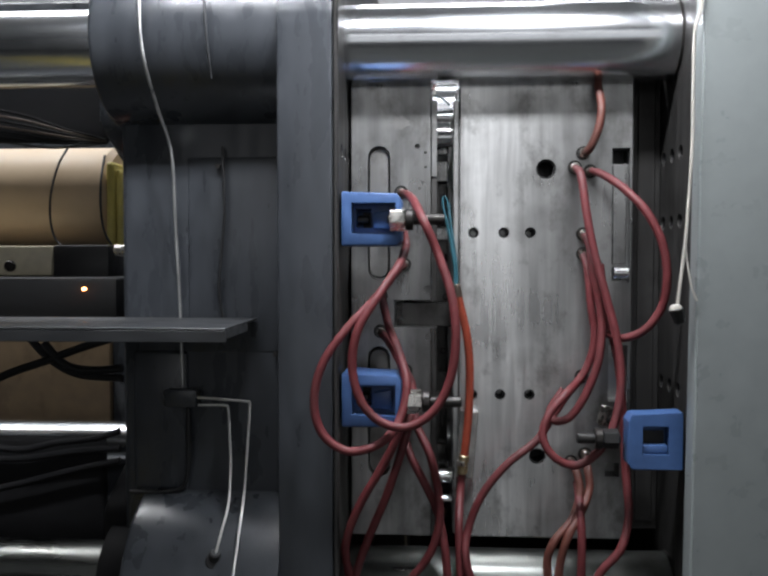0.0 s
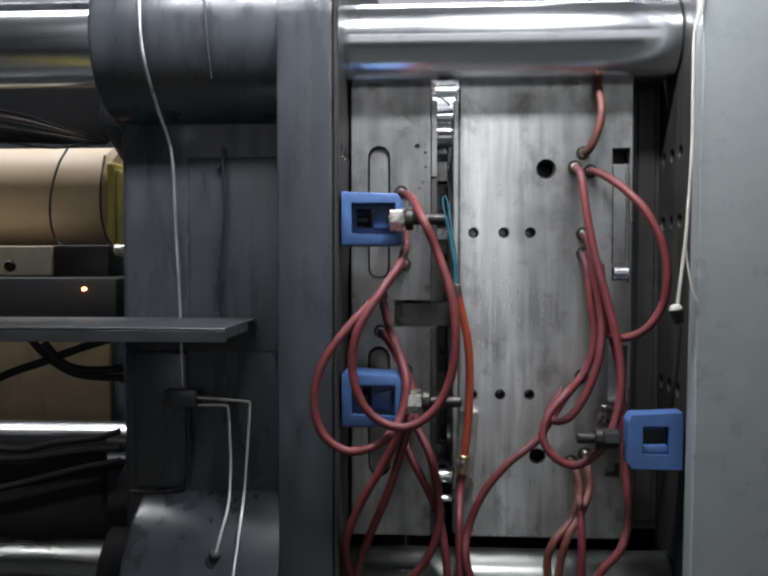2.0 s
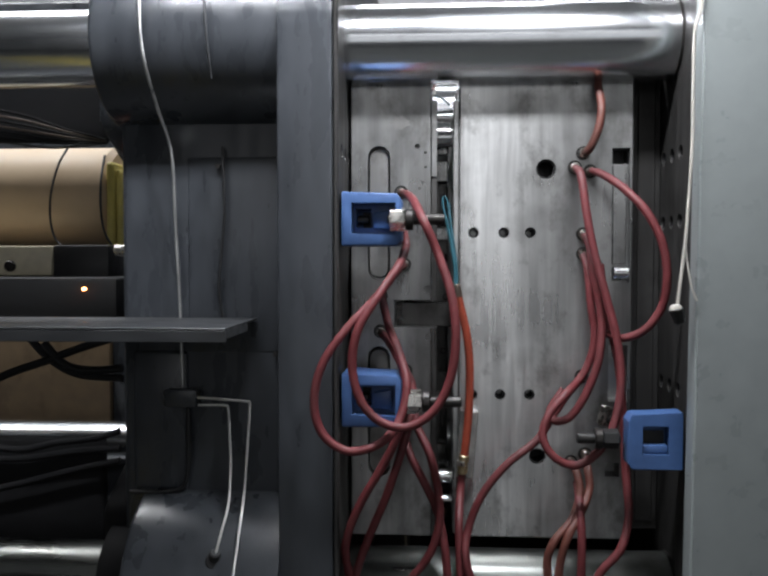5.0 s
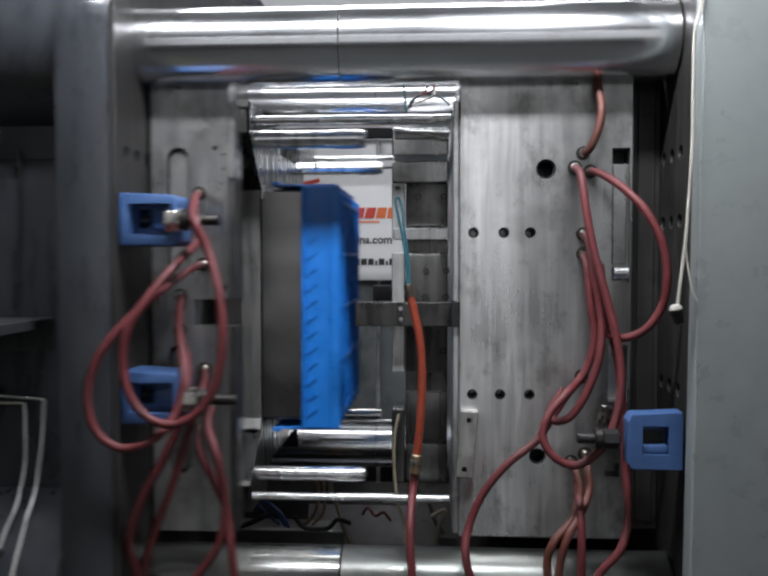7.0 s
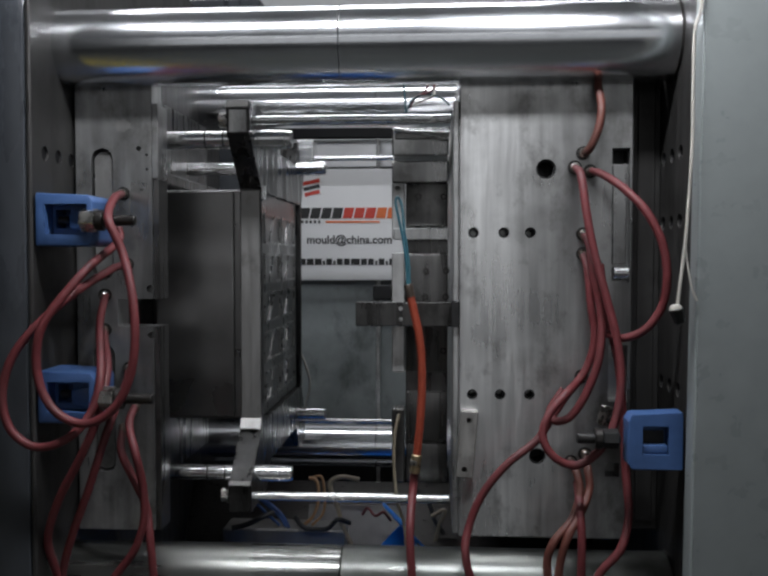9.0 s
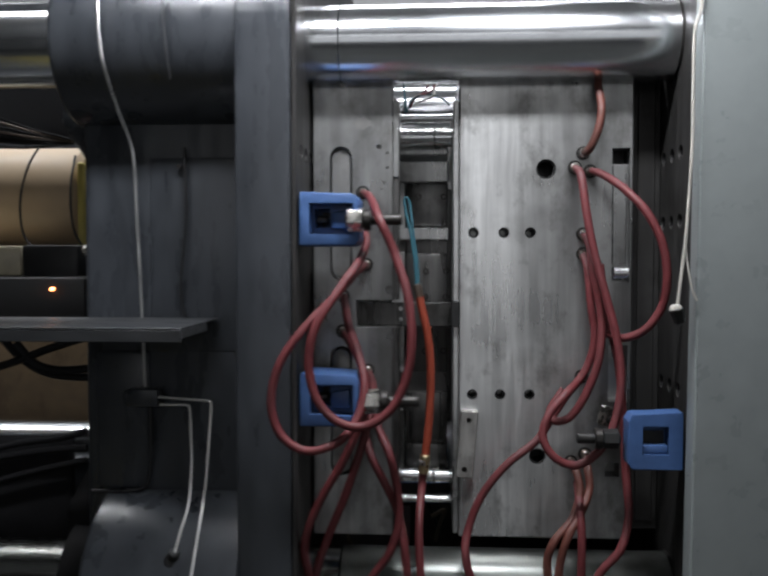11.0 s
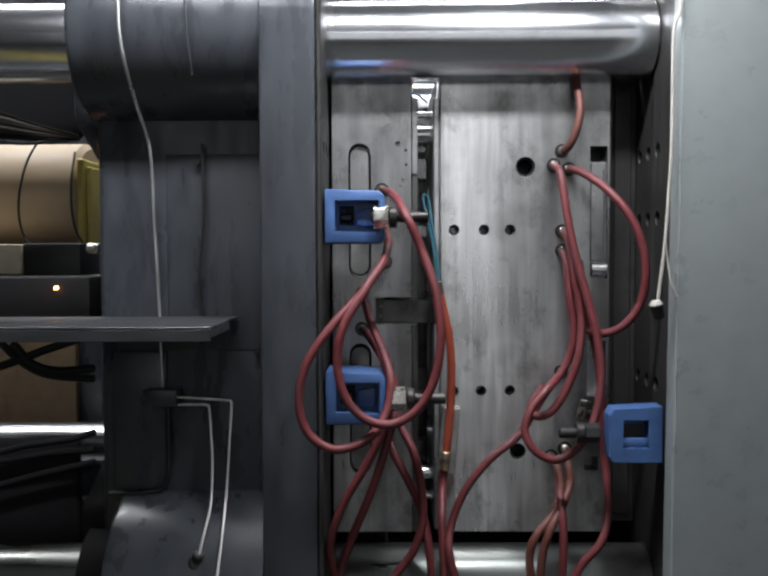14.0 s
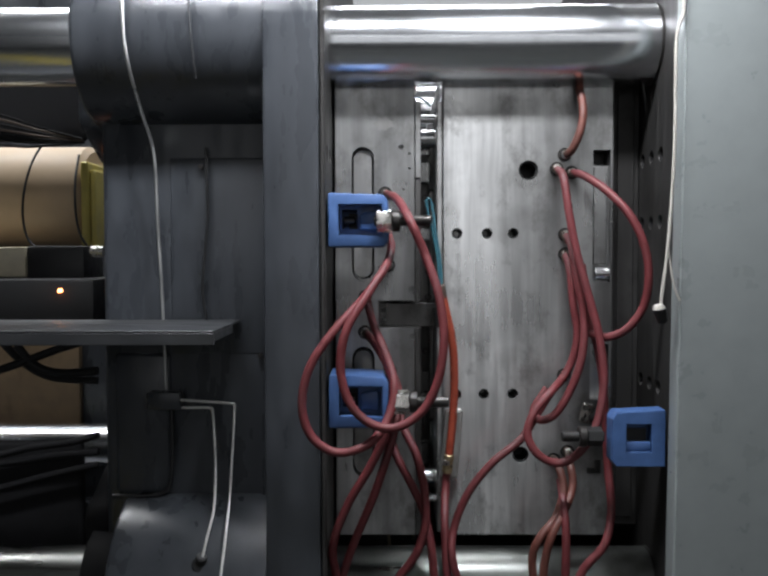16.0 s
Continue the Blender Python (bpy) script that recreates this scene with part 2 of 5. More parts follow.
def rod(a, b, r, r2=None, seg=24, bm=None, chamfer=0.0):
    """A round bar from a to b, with chamfered ends."""
    a, b = Vector(a), Vector(b)
    length = (b - a).length
    m = Matrix.Translation(a) @ (b - a).to_track_quat("Z", "Y").to_matrix().to_4x4()
    r2 = r if r2 is None else r2
    rings = [(0, r - chamfer), (chamfer, r), (length - chamfer, r2), (length, r2 - chamfer)] if chamfer else [(0, r), (length, r2)]
    bb = bmesh.new()
    loops = []
    for h, rr in rings:
        loops.append([bb.verts.new(m @ Vector((rr * math.cos(2 * math.pi * k / seg), rr * math.sin(2 * math.pi * k / seg), h))) for k in range(seg)])
    for p, q in zip(loops, loops[1:]):
        for k in range(seg):
            bb.faces.new((p[k], p[(k + 1) % seg], q[(k + 1) % seg], q[k]))
    bb.faces.new(loops[0][::-1])
    bb.faces.new(loops[-1])
    bb.normal_update()
    return add(bm, bb)


def ring(a, b, r_out, r_in, seg=28, bm=None):
    a, b = Vector(a), Vector(b)
    length = (b - a).length
    m = Matrix.Translation(a) @ (b - a).to_track_quat("Z", "Y").to_matrix().to_4x4()
    bb = bmesh.new()
    loops = [[bb.verts.new(m @ Vector((rr * math.cos(2 * math.pi * k / seg), rr * math.sin(2 * math.pi * k / seg), h))) for k in range(seg)]
             for h, rr in ((0, r_in), (0, r_out), (length, r_out), (length, r_in))]
    for i in range(4):
        p, q = loops[i], loops[(i + 1) % 4]
        for k in range(seg):
            bb.faces.new((p[k], p[(k + 1) % seg], q[(k + 1) % seg], q[k]))
    bmesh.ops.recalc_face_normals(bb, faces=bb.faces)
    return add(bm, bb)


def spline(points, steps=8):
    pts = [Vector(p) for p in points]
    pts = [pts[0] * 2 - pts[1]] + pts + [pts[-1] * 2 - pts[-2]]
    out = []
    for a, b, c, d in zip(pts, pts[1:], pts[2:], pts[3:]):
        for k in range(steps):
            t = k / steps
            out.append(0.5 * (2 * b + (c - a) * t + (2 * a - 5 * b + 4 * c - d) * t * t + (3 * b - a - 3 * c + d) * t ** 3))
    return out + [pts[-2]]


def tube(points, r, seg=12, steps=8, bm=None, smooth_path=True):
    path = spline(points, steps) if smooth_path else [Vector(p) for p in points]
    bb = bmesh.new()
    loops, side = [], None
    for i, p in enumerate(path):
        along = (path[min(i + 1, len(path) - 1)] - path[max(i - 1, 0)]).normalized()
        if side is None:
            side = along.orthogonal().normalized()
        side = (side - along * side.dot(along)).normalized()
        up = along.cross(side)
        loops.append([bb.verts.new(p + r * (math.cos(2 * math.pi * k / seg) * side + math.sin(2 * math.pi * k / seg) * up)) for k in range(seg)])
    for p, q in zip(loops, loops[1:]):
        for k in range(seg):
            bb.faces.new((p[k], p[(k + 1) % seg], q[(k + 1) % seg], q[k]))
    bb.faces.new(loops[0][::-1])
    bb.faces.new(loops[-1])
    bb.normal_update()
    return add(bm, bb)


def prism(outline, axis, lo, hi, bevel=0.0):
    """An outline in the plane across axis ('x': y, z; 'y': x, z), drawn out from lo to hi."""
    b = bmesh.new()
    put = (lambda u, v, w: (w, u, v)) if axis == "x" else ((lambda u, v, w: (u, w, v)) if axis == "y" else (lambda u, v, w: (u, v, w)))
    p = [b.verts.new(put(u, v, lo)) for u, v in outline]
    q = [b.verts.new(put(u, v, hi)) for u, v in outline]
    k = len(outline)
    for i in range(k):
        b.faces.new((p[i], p[(i + 1) % k], q[(i + 1) % k], q[i]))
    b.faces.new(p[::-1])
    b.faces.new(q)
    bmesh.ops.recalc_face_normals(b, faces=b.faces)
    if bevel:
        bmesh.ops.bevel(b, geom=b.edges[:], offset=bevel, segments=2, affect="EDGES", profile=0.5)
    return b


def stadium(x, z0, z1, w, y0, y1, seg=10):
    """An upright rounded slot as a solid, for cutting."""
    r = w / 2
    outline = [(x + r * math.cos(math.pi * k / seg), z1 - r + r * math.sin(math.pi * k / seg)) for k in range(seg + 1)]
    outline += [(x - r * math.cos(math.pi * k / seg), z0 + r - r * math.sin(math.pi * k / seg)) for k in range(seg + 1)]
    return prism(outline, "y", y0, y1)


def carved(bm, cutters):
    """The solid less the cutters."""
    me = bpy.data.meshes.new("blank")
    bm.to_mesh(me)
    bm.free()
    ob = new("blank", me)
    tool = bmesh.new()
    for c in cutters:
        add(tool, c)
    tm = bpy.data.meshes.new("tool")
    tool.to_mesh(tm)
    tool.free()
    cutter = new("tool", tm)
    mod = ob.modifiers.new("cut", "BOOLEAN")
    mod.operation, mod.object, mod.solver, mod.use_self = "DIFFERENCE", cutter, "EXACT", True
    made = bpy.data.meshes.new_from_object(ob.evaluated_get(bpy.context.evaluated_depsgraph_get()))
    out = bmesh.new()
    out.from_mesh(made)
    for o in (ob, cutter):
        bpy.data.objects.remove(o)
    for m in (me, tm, made):
        bpy.data.meshes.remove(m)
    return out


def hexagon(x, y, z, across, y0, y1, axis="y", turn=0.0):
    r = across / math.sqrt(3)
    pts = [(r * math.cos(math.pi * k / 3 + turn), r * math.sin(math.pi * k / 3 + turn)) for k in range(6)]
    if axis == "y":
        return prism([(x + u, z + v) for u, v in pts], "y", y0, y1, 0.0015)
    return prism([(y + u, z + v) for u, v in pts], "x", y0, y1, 0.0015)


MOVERS = []          # things that ride on the moving platen


# ---- the hall ----
def hall():
    part("floor", box(-7, 7, -6, 7, -0.1, 0, 0), CONCRETE)
    tagged(bpy.data.objects["floor"], "worn grey painted concrete workshop floor", "floor", kind="structure")
    for name, args in (("wall_back", (-7, 7, 7, 7.2, 0, 5)), ("wall_front", (-7, 7, -6.2, -6, 0, 5)), ("wall_left", (-7.2, -7, -6, 7, 0, 5)), ("wall_right", (7, 7.2, -6, 7, 0, 5))):
        solid = box(*args, 0)
        if name == "wall_front":
            # the openings in which the daylight lamps stand
            solid = carved(solid, [box(-3.1, 5.5, -6.3, -5.9, 1.3, 3.7, 0), box(-3.1, 5.5, -6.3, -5.9, 3.8, 4.1, 0)])
        tagged(part(name, solid, WHITE_WALL if name == "wall_back" else WALL), "plain off-white painted workshop wall", "wall", kind="structure")
    tagged(part("ceiling", box(-7.2, 7.2, -6.2, 7.2, 5, 5.2, 0), CEILING), "pale sheet-metal workshop ceiling", "ceiling", kind="structure")


    # housings and hangers out of view, added to go with the overhead lamps
    for x, y, z, length, width in ((-0.42, 1.18, 2.47, 0.75, 0.14), (0.22, 1.2, 2.45, 0.3, 0.14), (-0.3, 2.45, 3.3, 1.4, 0.14), (0.2, 4.8, 4.7, 7.0, 0.5), (-2.1, 2.5, 3.6, 1.8, 0.2)):
        c = thing("ceiling_light", (x, y, z + 0.02), "plain white strip housing added over an unseen lamp", "ceiling light", "strip lights of the hall")
        part("housing", box(x - length / 2 - 0.02, x + length / 2 + 0.02, y - width / 2 - 0.02, y + width / 2 + 0.02, z + 0.01, z + 0.07, 0.005), WHITE_WALL, c)
        for u in (-0.4, 0.4):
            part("hanger", rod((x + u * length, y, z + 0.07), (x + u * length, y, 5.0), 0.006, seg=8), STEEL_TUBE, c)


hall()


# yellow strip added out of view to give the tie bar its yellow reflection
def floor_line():
    way = Vector((-1.45, -2.6, 0)).normalized()
    side = Vector((way.y, -way.x, 0)) * 0.09
    a, b = Vector((-1.15, 1.05, 0)), Vector((-2.6, -1.55, 0))
    corners = [a + side, a - side, b - side, b + side]
    tagged(part("floor_line", prism([(v.x, v.y) for v in corners], "z", 0.0005, 0.003), FLOOR_YELLOW), "worn yellow floor strip added for its reflection in the tie bar", "floor marking", kind="structure")


floor_line()


# ---- tie bars ----
Z_TOP, Z_LOW = 1.9325, 0.8246
Y_NEAR, Y_FAR = 1.72, 2.74
R_BAR = 0.078
X_SEAM = -0.1909


def tie_bar(y, z):
    r = R_BAR if y < 2 else 0.07
    bar = thing("tie_bar", (0.2, y, z), "thick polished chrome tie bar with a faint seam", "tie bar", "four tie bars of the machine")
    skin = DIMMED_CHROME if z < 1.5 and y < 2 else CHROME
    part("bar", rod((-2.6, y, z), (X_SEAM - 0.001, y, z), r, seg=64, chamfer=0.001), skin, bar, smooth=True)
    part("bar", rod((X_SEAM + 0.001, y, z), (0.4874, y, z), r + 0.0005, seg=64, chamfer=0.001), DIMMER_CHROME if skin == DIMMED_CHROME else skin, bar, smooth=True)
    part("collar", rod((0.4874, y, z), (0.4941 + 0.2, y, z), r + 0.002, seg=64, chamfer=0.001), MOULD, bar, "dull steel collar", smooth=True)
    part("wiper_ring", ring((0.4649, y, z), (0.4695, y, z), r + 0.003, r - 0.004, seg=64), BOLT, bar, "dark wiper ring", smooth=True)
    return bar


AXES = ((Y_NEAR, Z_TOP), (Y_NEAR, Z_LOW), (Y_FAR, 1.9951), (Y_FAR, 0.8877))
for yy, zz in AXES:
    tie_bar(yy, zz)


# ---- fixed platen ----
def fixed_platen():
    x0 = 0.4699
    p = thing("fixed_platen", (x0 + 0.3, 2.2, 0.3), "light grey painted fixed platen with a raw steel mounting face", "machine platen")
    holes = []
    for z in (1.7048, 1.5726, 1.2459):
        for y in (1.66, 1.72, 1.78):
            holes.append(rod((x0 - 0.05, y, z), (x0 + 0.06, y, z), 0.0145, seg=20))
    part("mounting_face", carved(box(x0, x0 + 0.07, 1.56, 2.95, 0.3, 2.3, 0.004), holes), PLATEN_STEEL, p, "raw steel mounting face toned dark for shade, with bolt holes")
    part("body", box(x0 + 0.071, x0 + 0.9, 1.548, 2.95, 0.3, 2.3, 0.012, 3), LIGHT_PAINT, p)
    # black rings paint the shade inside the bolt holes
    for z in (1.7048, 1.5726, 1.2459):
        for y in (1.66, 1.72, 1.78):
            part("bolt_hole", ring((x0 + 0.003, y, z), (x0 + 0.058, y, z), 0.0143, 0.0115, seg=20), MATTE_BLACK, p, "black filling that stands for bolt-hole shade", smooth=True)
    part("front_cover", prism([(0.4609, 2.3), (0.4609, 1.9288), (0.4491, 0.9449), (0.4448, 0.3), (x0 + 0.9, 0.3), (x0 + 0.9, 2.3)], "y", 1.50, 1.545, 0.004), LIGHT_PAINT, p)
    return p


fixed_platen()


# ---- moving platen ----
def moving_platen():
    x1 = -0.1793
    xa = -0.2937
    xl = -0.6406
    p = thing("moving_platen", (x1 - 0.2, 2.2, 0.42), "dark grey painted cast-iron moving platen", "machine platen")
    holes = []
    for z in (1.7048, 1.5726, 1.2459):
        for y in (1.61, 1.67, 1.73):
            holes.append(rod((x1 + 0.05, y, z), (x1 - 0.05, y, z), 0.0145, seg=20))
    part("mounting_face", carved(box(x1 - 0.010, x1, 1.553, 2.95, 0.42, 2.3, 0.003), holes), PLATEN_STEEL, p, "raw steel mounting face toned dark for shade, with bolt holes")
    # shallow black plugs stand for the shade in the bolt holes
    for z in (1.7048, 1.5726, 1.2459):
        for y in (1.61, 1.67, 1.73):
            part("bolt_hole", rod((x1 - 0.0095, y, z), (x1 - 0.0045, y, z), 0.0143, seg=20), MATTE_BLACK, p, "black filling that stands for bolt-hole shade")
    # the plate rounds over the near tie bars in one sweep with their bosses
    arc = [math.radians(180 - 7.5 * k) for k in range(13)]
    section = [(Y_NEAR + 0.17 * math.cos(a), Z_TOP + 0.17 * math.sin(a)) for a in arc]
    section += [(2.95, Z_TOP + 0.17), (2.95, Z_LOW - 0.17)]
    section += [(Y_NEAR + 0.17 * math.cos(a), Z_LOW - 0.17 * math.sin(a)) for a in arc[::-1]]
    plate = carved(prism(section, "x", xa, x1 - 0.011, 0.005), [rod((xa - 0.1, y, z), (x1 + 0.1, y, z), R_BAR + 0.001, seg=64) for y, z in AXES])
    part("plate", plate, DARK_PAINT, p, smooth=True)
    part("web", box(xl, xa - 0.001, 1.69, 1.80, 0.5, 2.2, 0.012, 3), DARK_PAINT, p, smooth=True)
    part("web", box(xl, xa - 0.001, 2.66, 2.76, 0.5, 2.2, 0.012, 3), DARK_PAINT, p, smooth=True)
    part("raised_panel", box(-0.5049, xa - 0.004, 1.6885, 1.72, 1.3074, 1.7066, 0.006, 3), DARK_PAINT, p, smooth=True)
    part("raised_panel", box(-0.6192, -0.503, 1.685, 1.72, 1.0235, 1.3135, 0.010, 3), DARK_PAINT, p, smooth=True)
    for y, z in AXES:
        x_end, r_boss = (-0.6544, 0.164) if z > 1.5 else (-0.5955, 0.2025)
        if z < 1.5:
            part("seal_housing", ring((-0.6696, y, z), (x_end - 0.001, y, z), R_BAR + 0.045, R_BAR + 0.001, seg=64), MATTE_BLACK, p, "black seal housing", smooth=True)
        body = ring((x_end, y, z), (xa + 0.001, y, z), r_boss, R_BAR + 0.001, seg=96)
        rim = [e for e in body.edges if all(abs(v.co.x - x_end) < 1e-4 and abs((v.co - Vector((v.co.x, y, z))).length - r_boss) < 1e-4 for v in e.verts)]
        bmesh.ops.bevel(body, geom=rim, offset=0.010, segments=3, affect="EDGES", profile=0.5)
        part("boss", body, DARK_PAINT, p, smooth=True)
    # lower gusset and link plates go near black to paint the shade there
    for sign, z in ((-1, Z_TOP), (1, Z_LOW)):
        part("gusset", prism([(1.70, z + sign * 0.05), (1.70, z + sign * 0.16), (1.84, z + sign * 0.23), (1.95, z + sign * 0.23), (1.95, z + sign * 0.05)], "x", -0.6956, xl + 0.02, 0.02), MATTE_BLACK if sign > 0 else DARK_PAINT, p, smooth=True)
    part("link_housing", box(-0.8071 - 0.9, -0.7866, 2.0, 2.03, 1.7823, 1.9823, 0.012, 3), MATTE_BLACK, p, "black plate standing for the shaded link housing", smooth=True)
    part("link_housing", box(-0.8071 - 0.9, -0.7805, 1.93, 1.96, 0.7674, 1.077, 0.012, 3), MATTE_BLACK, p, "black plate standing for the shaded link housing", smooth=True)
    part("centre_plate", box(xl, xl + 0.05, 1.801, 2.659, 0.5, 2.2, 0.004), DARK_PAINT, p)
    for x, z in ((-0.438, 1.686), (-0.3229, 1.3072)):
        part("cap_screw", rod((x, 1.677, z), (x, 1.69, z), 0.005, seg=12), BOLT, p)
    MOVERS.append(p)
    return p


moving_platen()


# ---- fixed mould half ----
YM = 1.737
XP = 0.0481           # parting face of the fixed half
Z_MT, Z_MB = 1.9061, 0.923


def port(parent, x, z, r, y=YM):
    """A counterbored water port with a screwed nipple."""
    p = part("port", ring((x, y - 0.004, z), (x, y + 0.02, z), r, r * 0.72, seg=20), BOLT, parent, "dark water port", smooth=True)
    part("nipple", rod((x, y - 0.016, z), (x, y + 0.01, z), r * 0.62, seg=14, chamfer=0.002), NICKEL, p, "plated nipple", smooth=True)


def fixed_half():
    m = thing("fixed_mould_half", (0.2206, 2.15, Z_MB), "ground steel fixed mould half with red water hoses", "injection mould")
    xr = 0.3989
    bores = [(0.0777, 1.5531), (0.1395, 1.553), (0.1931, 1.5529),
             (0.0759, 1.2193), (0.1331, 1.2198), (0.1931, 1.2204)]
    cuts = [rod((x, 1.70, z), (x, 1.80, z), 0.0111, seg=24) for x, z in bores]
    cuts.append(rod((0.2239, 1.70, 1.682), (0.2239, 1.83, 1.682), 0.0202, seg=32))
    cuts.append(rod((0.2099, 1.70, 1.0929), (0.2099, 1.81, 1.0929), 0.0172, seg=28))
    cuts.append(box(0.3563, 0.3924, 1.70, 1.757, 1.4512, 1.7234, 0))
    cuts.append(box(0.3563, 0.3924, 1.75, 1.83, 1.6928, 1.7234, 0))
    cuts.append(box(0.3521, 0.3905, 1.70, 1.78, 1.2081, 1.3234, 0))
    cuts.append(box(0.3472, 0.3759, 1.70, 1.79, 1.0527, 1.082, 0))
    part("cavity_plate", carved(box(XP, xr, YM, 2.60, Z_MB, Z_MT, 0.003), cuts), MOULD, m)
    part("parting_lip", box(0.0362, XP - 0.0005, 1.745, 2.58, Z_MB + 0.004, 1.824, 0.002), MOULD, m, "bright parting face")
    part("elbow_fitting", rod((0.3416, 1.7, 1.2062), (0.3342, 1.7, 1.1687), 0.0128, seg=6, chamfer=0.002), NICKEL, m, "plated elbow fitting")
    part("elbow_fitting", rod((0.3302, 1.7, 1.1844), (0.3651, 1.7, 1.173), 0.0119, seg=12, chamfer=0.002), BOLT, m, "dark elbow fitting", smooth=True)
    # near-black linings put the inner shade into bores and pocket
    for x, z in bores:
        part("bore_sleeve", ring((x, YM + 0.012, z), (x, YM + 0.06, z), 0.0111 - 0.0004, 0.0071, seg=20), HOLE, m, "bore lining coloured near black for shade")
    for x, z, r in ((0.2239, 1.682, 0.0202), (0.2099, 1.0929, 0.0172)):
        part("bore_sleeve", ring((x, YM + 0.006, z), (x, YM + 0.068, z), r - 0.0004, r * 0.80, seg=28), HOLE, m, "bore lining coloured near black for shade", smooth=True)
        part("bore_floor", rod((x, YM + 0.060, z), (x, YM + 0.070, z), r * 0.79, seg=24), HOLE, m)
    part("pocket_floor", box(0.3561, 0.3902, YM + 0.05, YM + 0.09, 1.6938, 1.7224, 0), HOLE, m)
    part("slot_pin", rod((0.3604, 1.750, 1.47), (0.3938, 1.750, 1.47), 0.0142, seg=20, chamfer=0.002), BRIGHT, m, "bright round pin", smooth=True)
    part("slot_bar", box(0.3602, 0.3887, 1.750, 1.756, 1.488, 1.6904, 0.002), MOULD, m)
    part("clamp_plate", box(xr + 0.001, 0.472, 1.805, 2.66, Z_MB, Z_MT, 0.004), PLATEN_STEEL, m, "clamping plate toned dark for its recess shade")
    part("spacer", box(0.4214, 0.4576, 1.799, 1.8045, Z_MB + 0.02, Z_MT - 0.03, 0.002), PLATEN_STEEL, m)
    r = 0.0141
    for x, z in ((0.2974, 1.7131), (0.2809, 1.6846), (0.3114, 1.6765), (0.2987, 1.5497),
                 (0.299, 1.5099), (0.2981, 1.2597), (0.2777, 1.0838), (0.3063, 1.1004)):
        port(m, x, z, r)
    # cavity block that stands proud of the parting face
    xl = -0.0969
    xi = -0.0686
    part("top_block", box(xl, XP - 0.02, 1.87, 2.5, 1.7268, 1.7891, 0.004), MOULD, m)
    part("insert", box(-0.09, 0.0302, 1.862, 1.869, 1.763, 1.7854, 0.002), MOULD_MID, m)
    for za, zb in ((1.7852, 1.7607), (1.7788, 1.7756)):
        part("ejector_bar", rod((-0.0898, 1.857, za), (0.0279, 1.857, zb), 0.0035, seg=10), BRIGHT, m, smooth=True)
    part("cavity_frame", box(xl, XP - 0.02, 1.872, 1.92, 1.6686, 1.716, 0.003), MOULD, m)
    part("cavity_frame", carved(box(xl, xi, 1.870, 1.92, 1.5433, 1.6678, 0.002), [rod((-0.084, 1.8, 1.6613 - 0.006), (-0.084, 1.9, 1.6613 - 0.006), 0.006, seg=14)]), MOULD, m)
    part("cavity_frame", box(xl, xi, 1.870, 1.92, 1.2466, 1.514, 0.002), MOULD, m)
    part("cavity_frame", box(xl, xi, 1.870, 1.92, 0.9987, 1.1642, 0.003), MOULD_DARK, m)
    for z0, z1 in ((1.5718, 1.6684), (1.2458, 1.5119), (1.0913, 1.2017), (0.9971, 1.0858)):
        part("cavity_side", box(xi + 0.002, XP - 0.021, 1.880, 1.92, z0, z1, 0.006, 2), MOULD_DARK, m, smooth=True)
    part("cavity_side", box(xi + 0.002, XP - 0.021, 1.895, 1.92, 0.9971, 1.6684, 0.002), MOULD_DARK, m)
    part("cross_rail", box(xl + 0.005, XP - 0.02, 1.860, 1.879, 1.5411, 1.5671, 0.002), MOULD, m)
    for x, z in ((-0.0386, 1.637), (0.0178, 1.6368), (-0.0209, 1.4726), (0.0237, 1.4727), (-0.023, 1.4147),
                 (0.0227, 1.4149), (0.0176, 1.2944), (-0.0228, 1.2942)):
        part("socket_screw", ring((x, 1.876, z), (x, 1.89, z), 0.0075, 0.004, seg=14), BOLT, m)
    part("latch_bar", carved(box(-0.173, 0.0498, 1.815, 1.845, 1.3537, 1.4057, 0.002), [rod((x, 1.8, z), (x, 1.9, z), 0.005, seg=12) for x, z in ((-0.0752, 1.3918), (-0.0752, 1.3685))]), MOULD_DARK, m, "grey steel latch bar")
    part("latch_socket", box(0.0321, 0.0492, 1.733, 1.75, 1.359, 1.4134, 0.002), HOLE, m)
    # strap screwed to the plate near the parting edge
    strap = part("strap", carved(prism([(0.0524, 1.1896), (0.0883, 1.1879), (0.0778, 1.0495), (0.0408, 1.052)], "y", 1.716, 1.735, 0.003),
                 [rod((0.0684, 1.70, 1.1696), (0.0684, 1.75, 1.1696), 0.006, seg=14), rod((0.0598, 1.70, 1.0685), (0.0598, 1.75, 1.0685), 0.006, seg=14)]), GALVANISED, m, "pale scratched steel strap")
    for x, z in ((0.0684, 1.1696), (0.0598, 1.0685)):
        part("screw", rod((x, 1.719, z), (x, 1.735, z), 0.005, seg=8), BOLT, strap)
    return m


fixed_half()


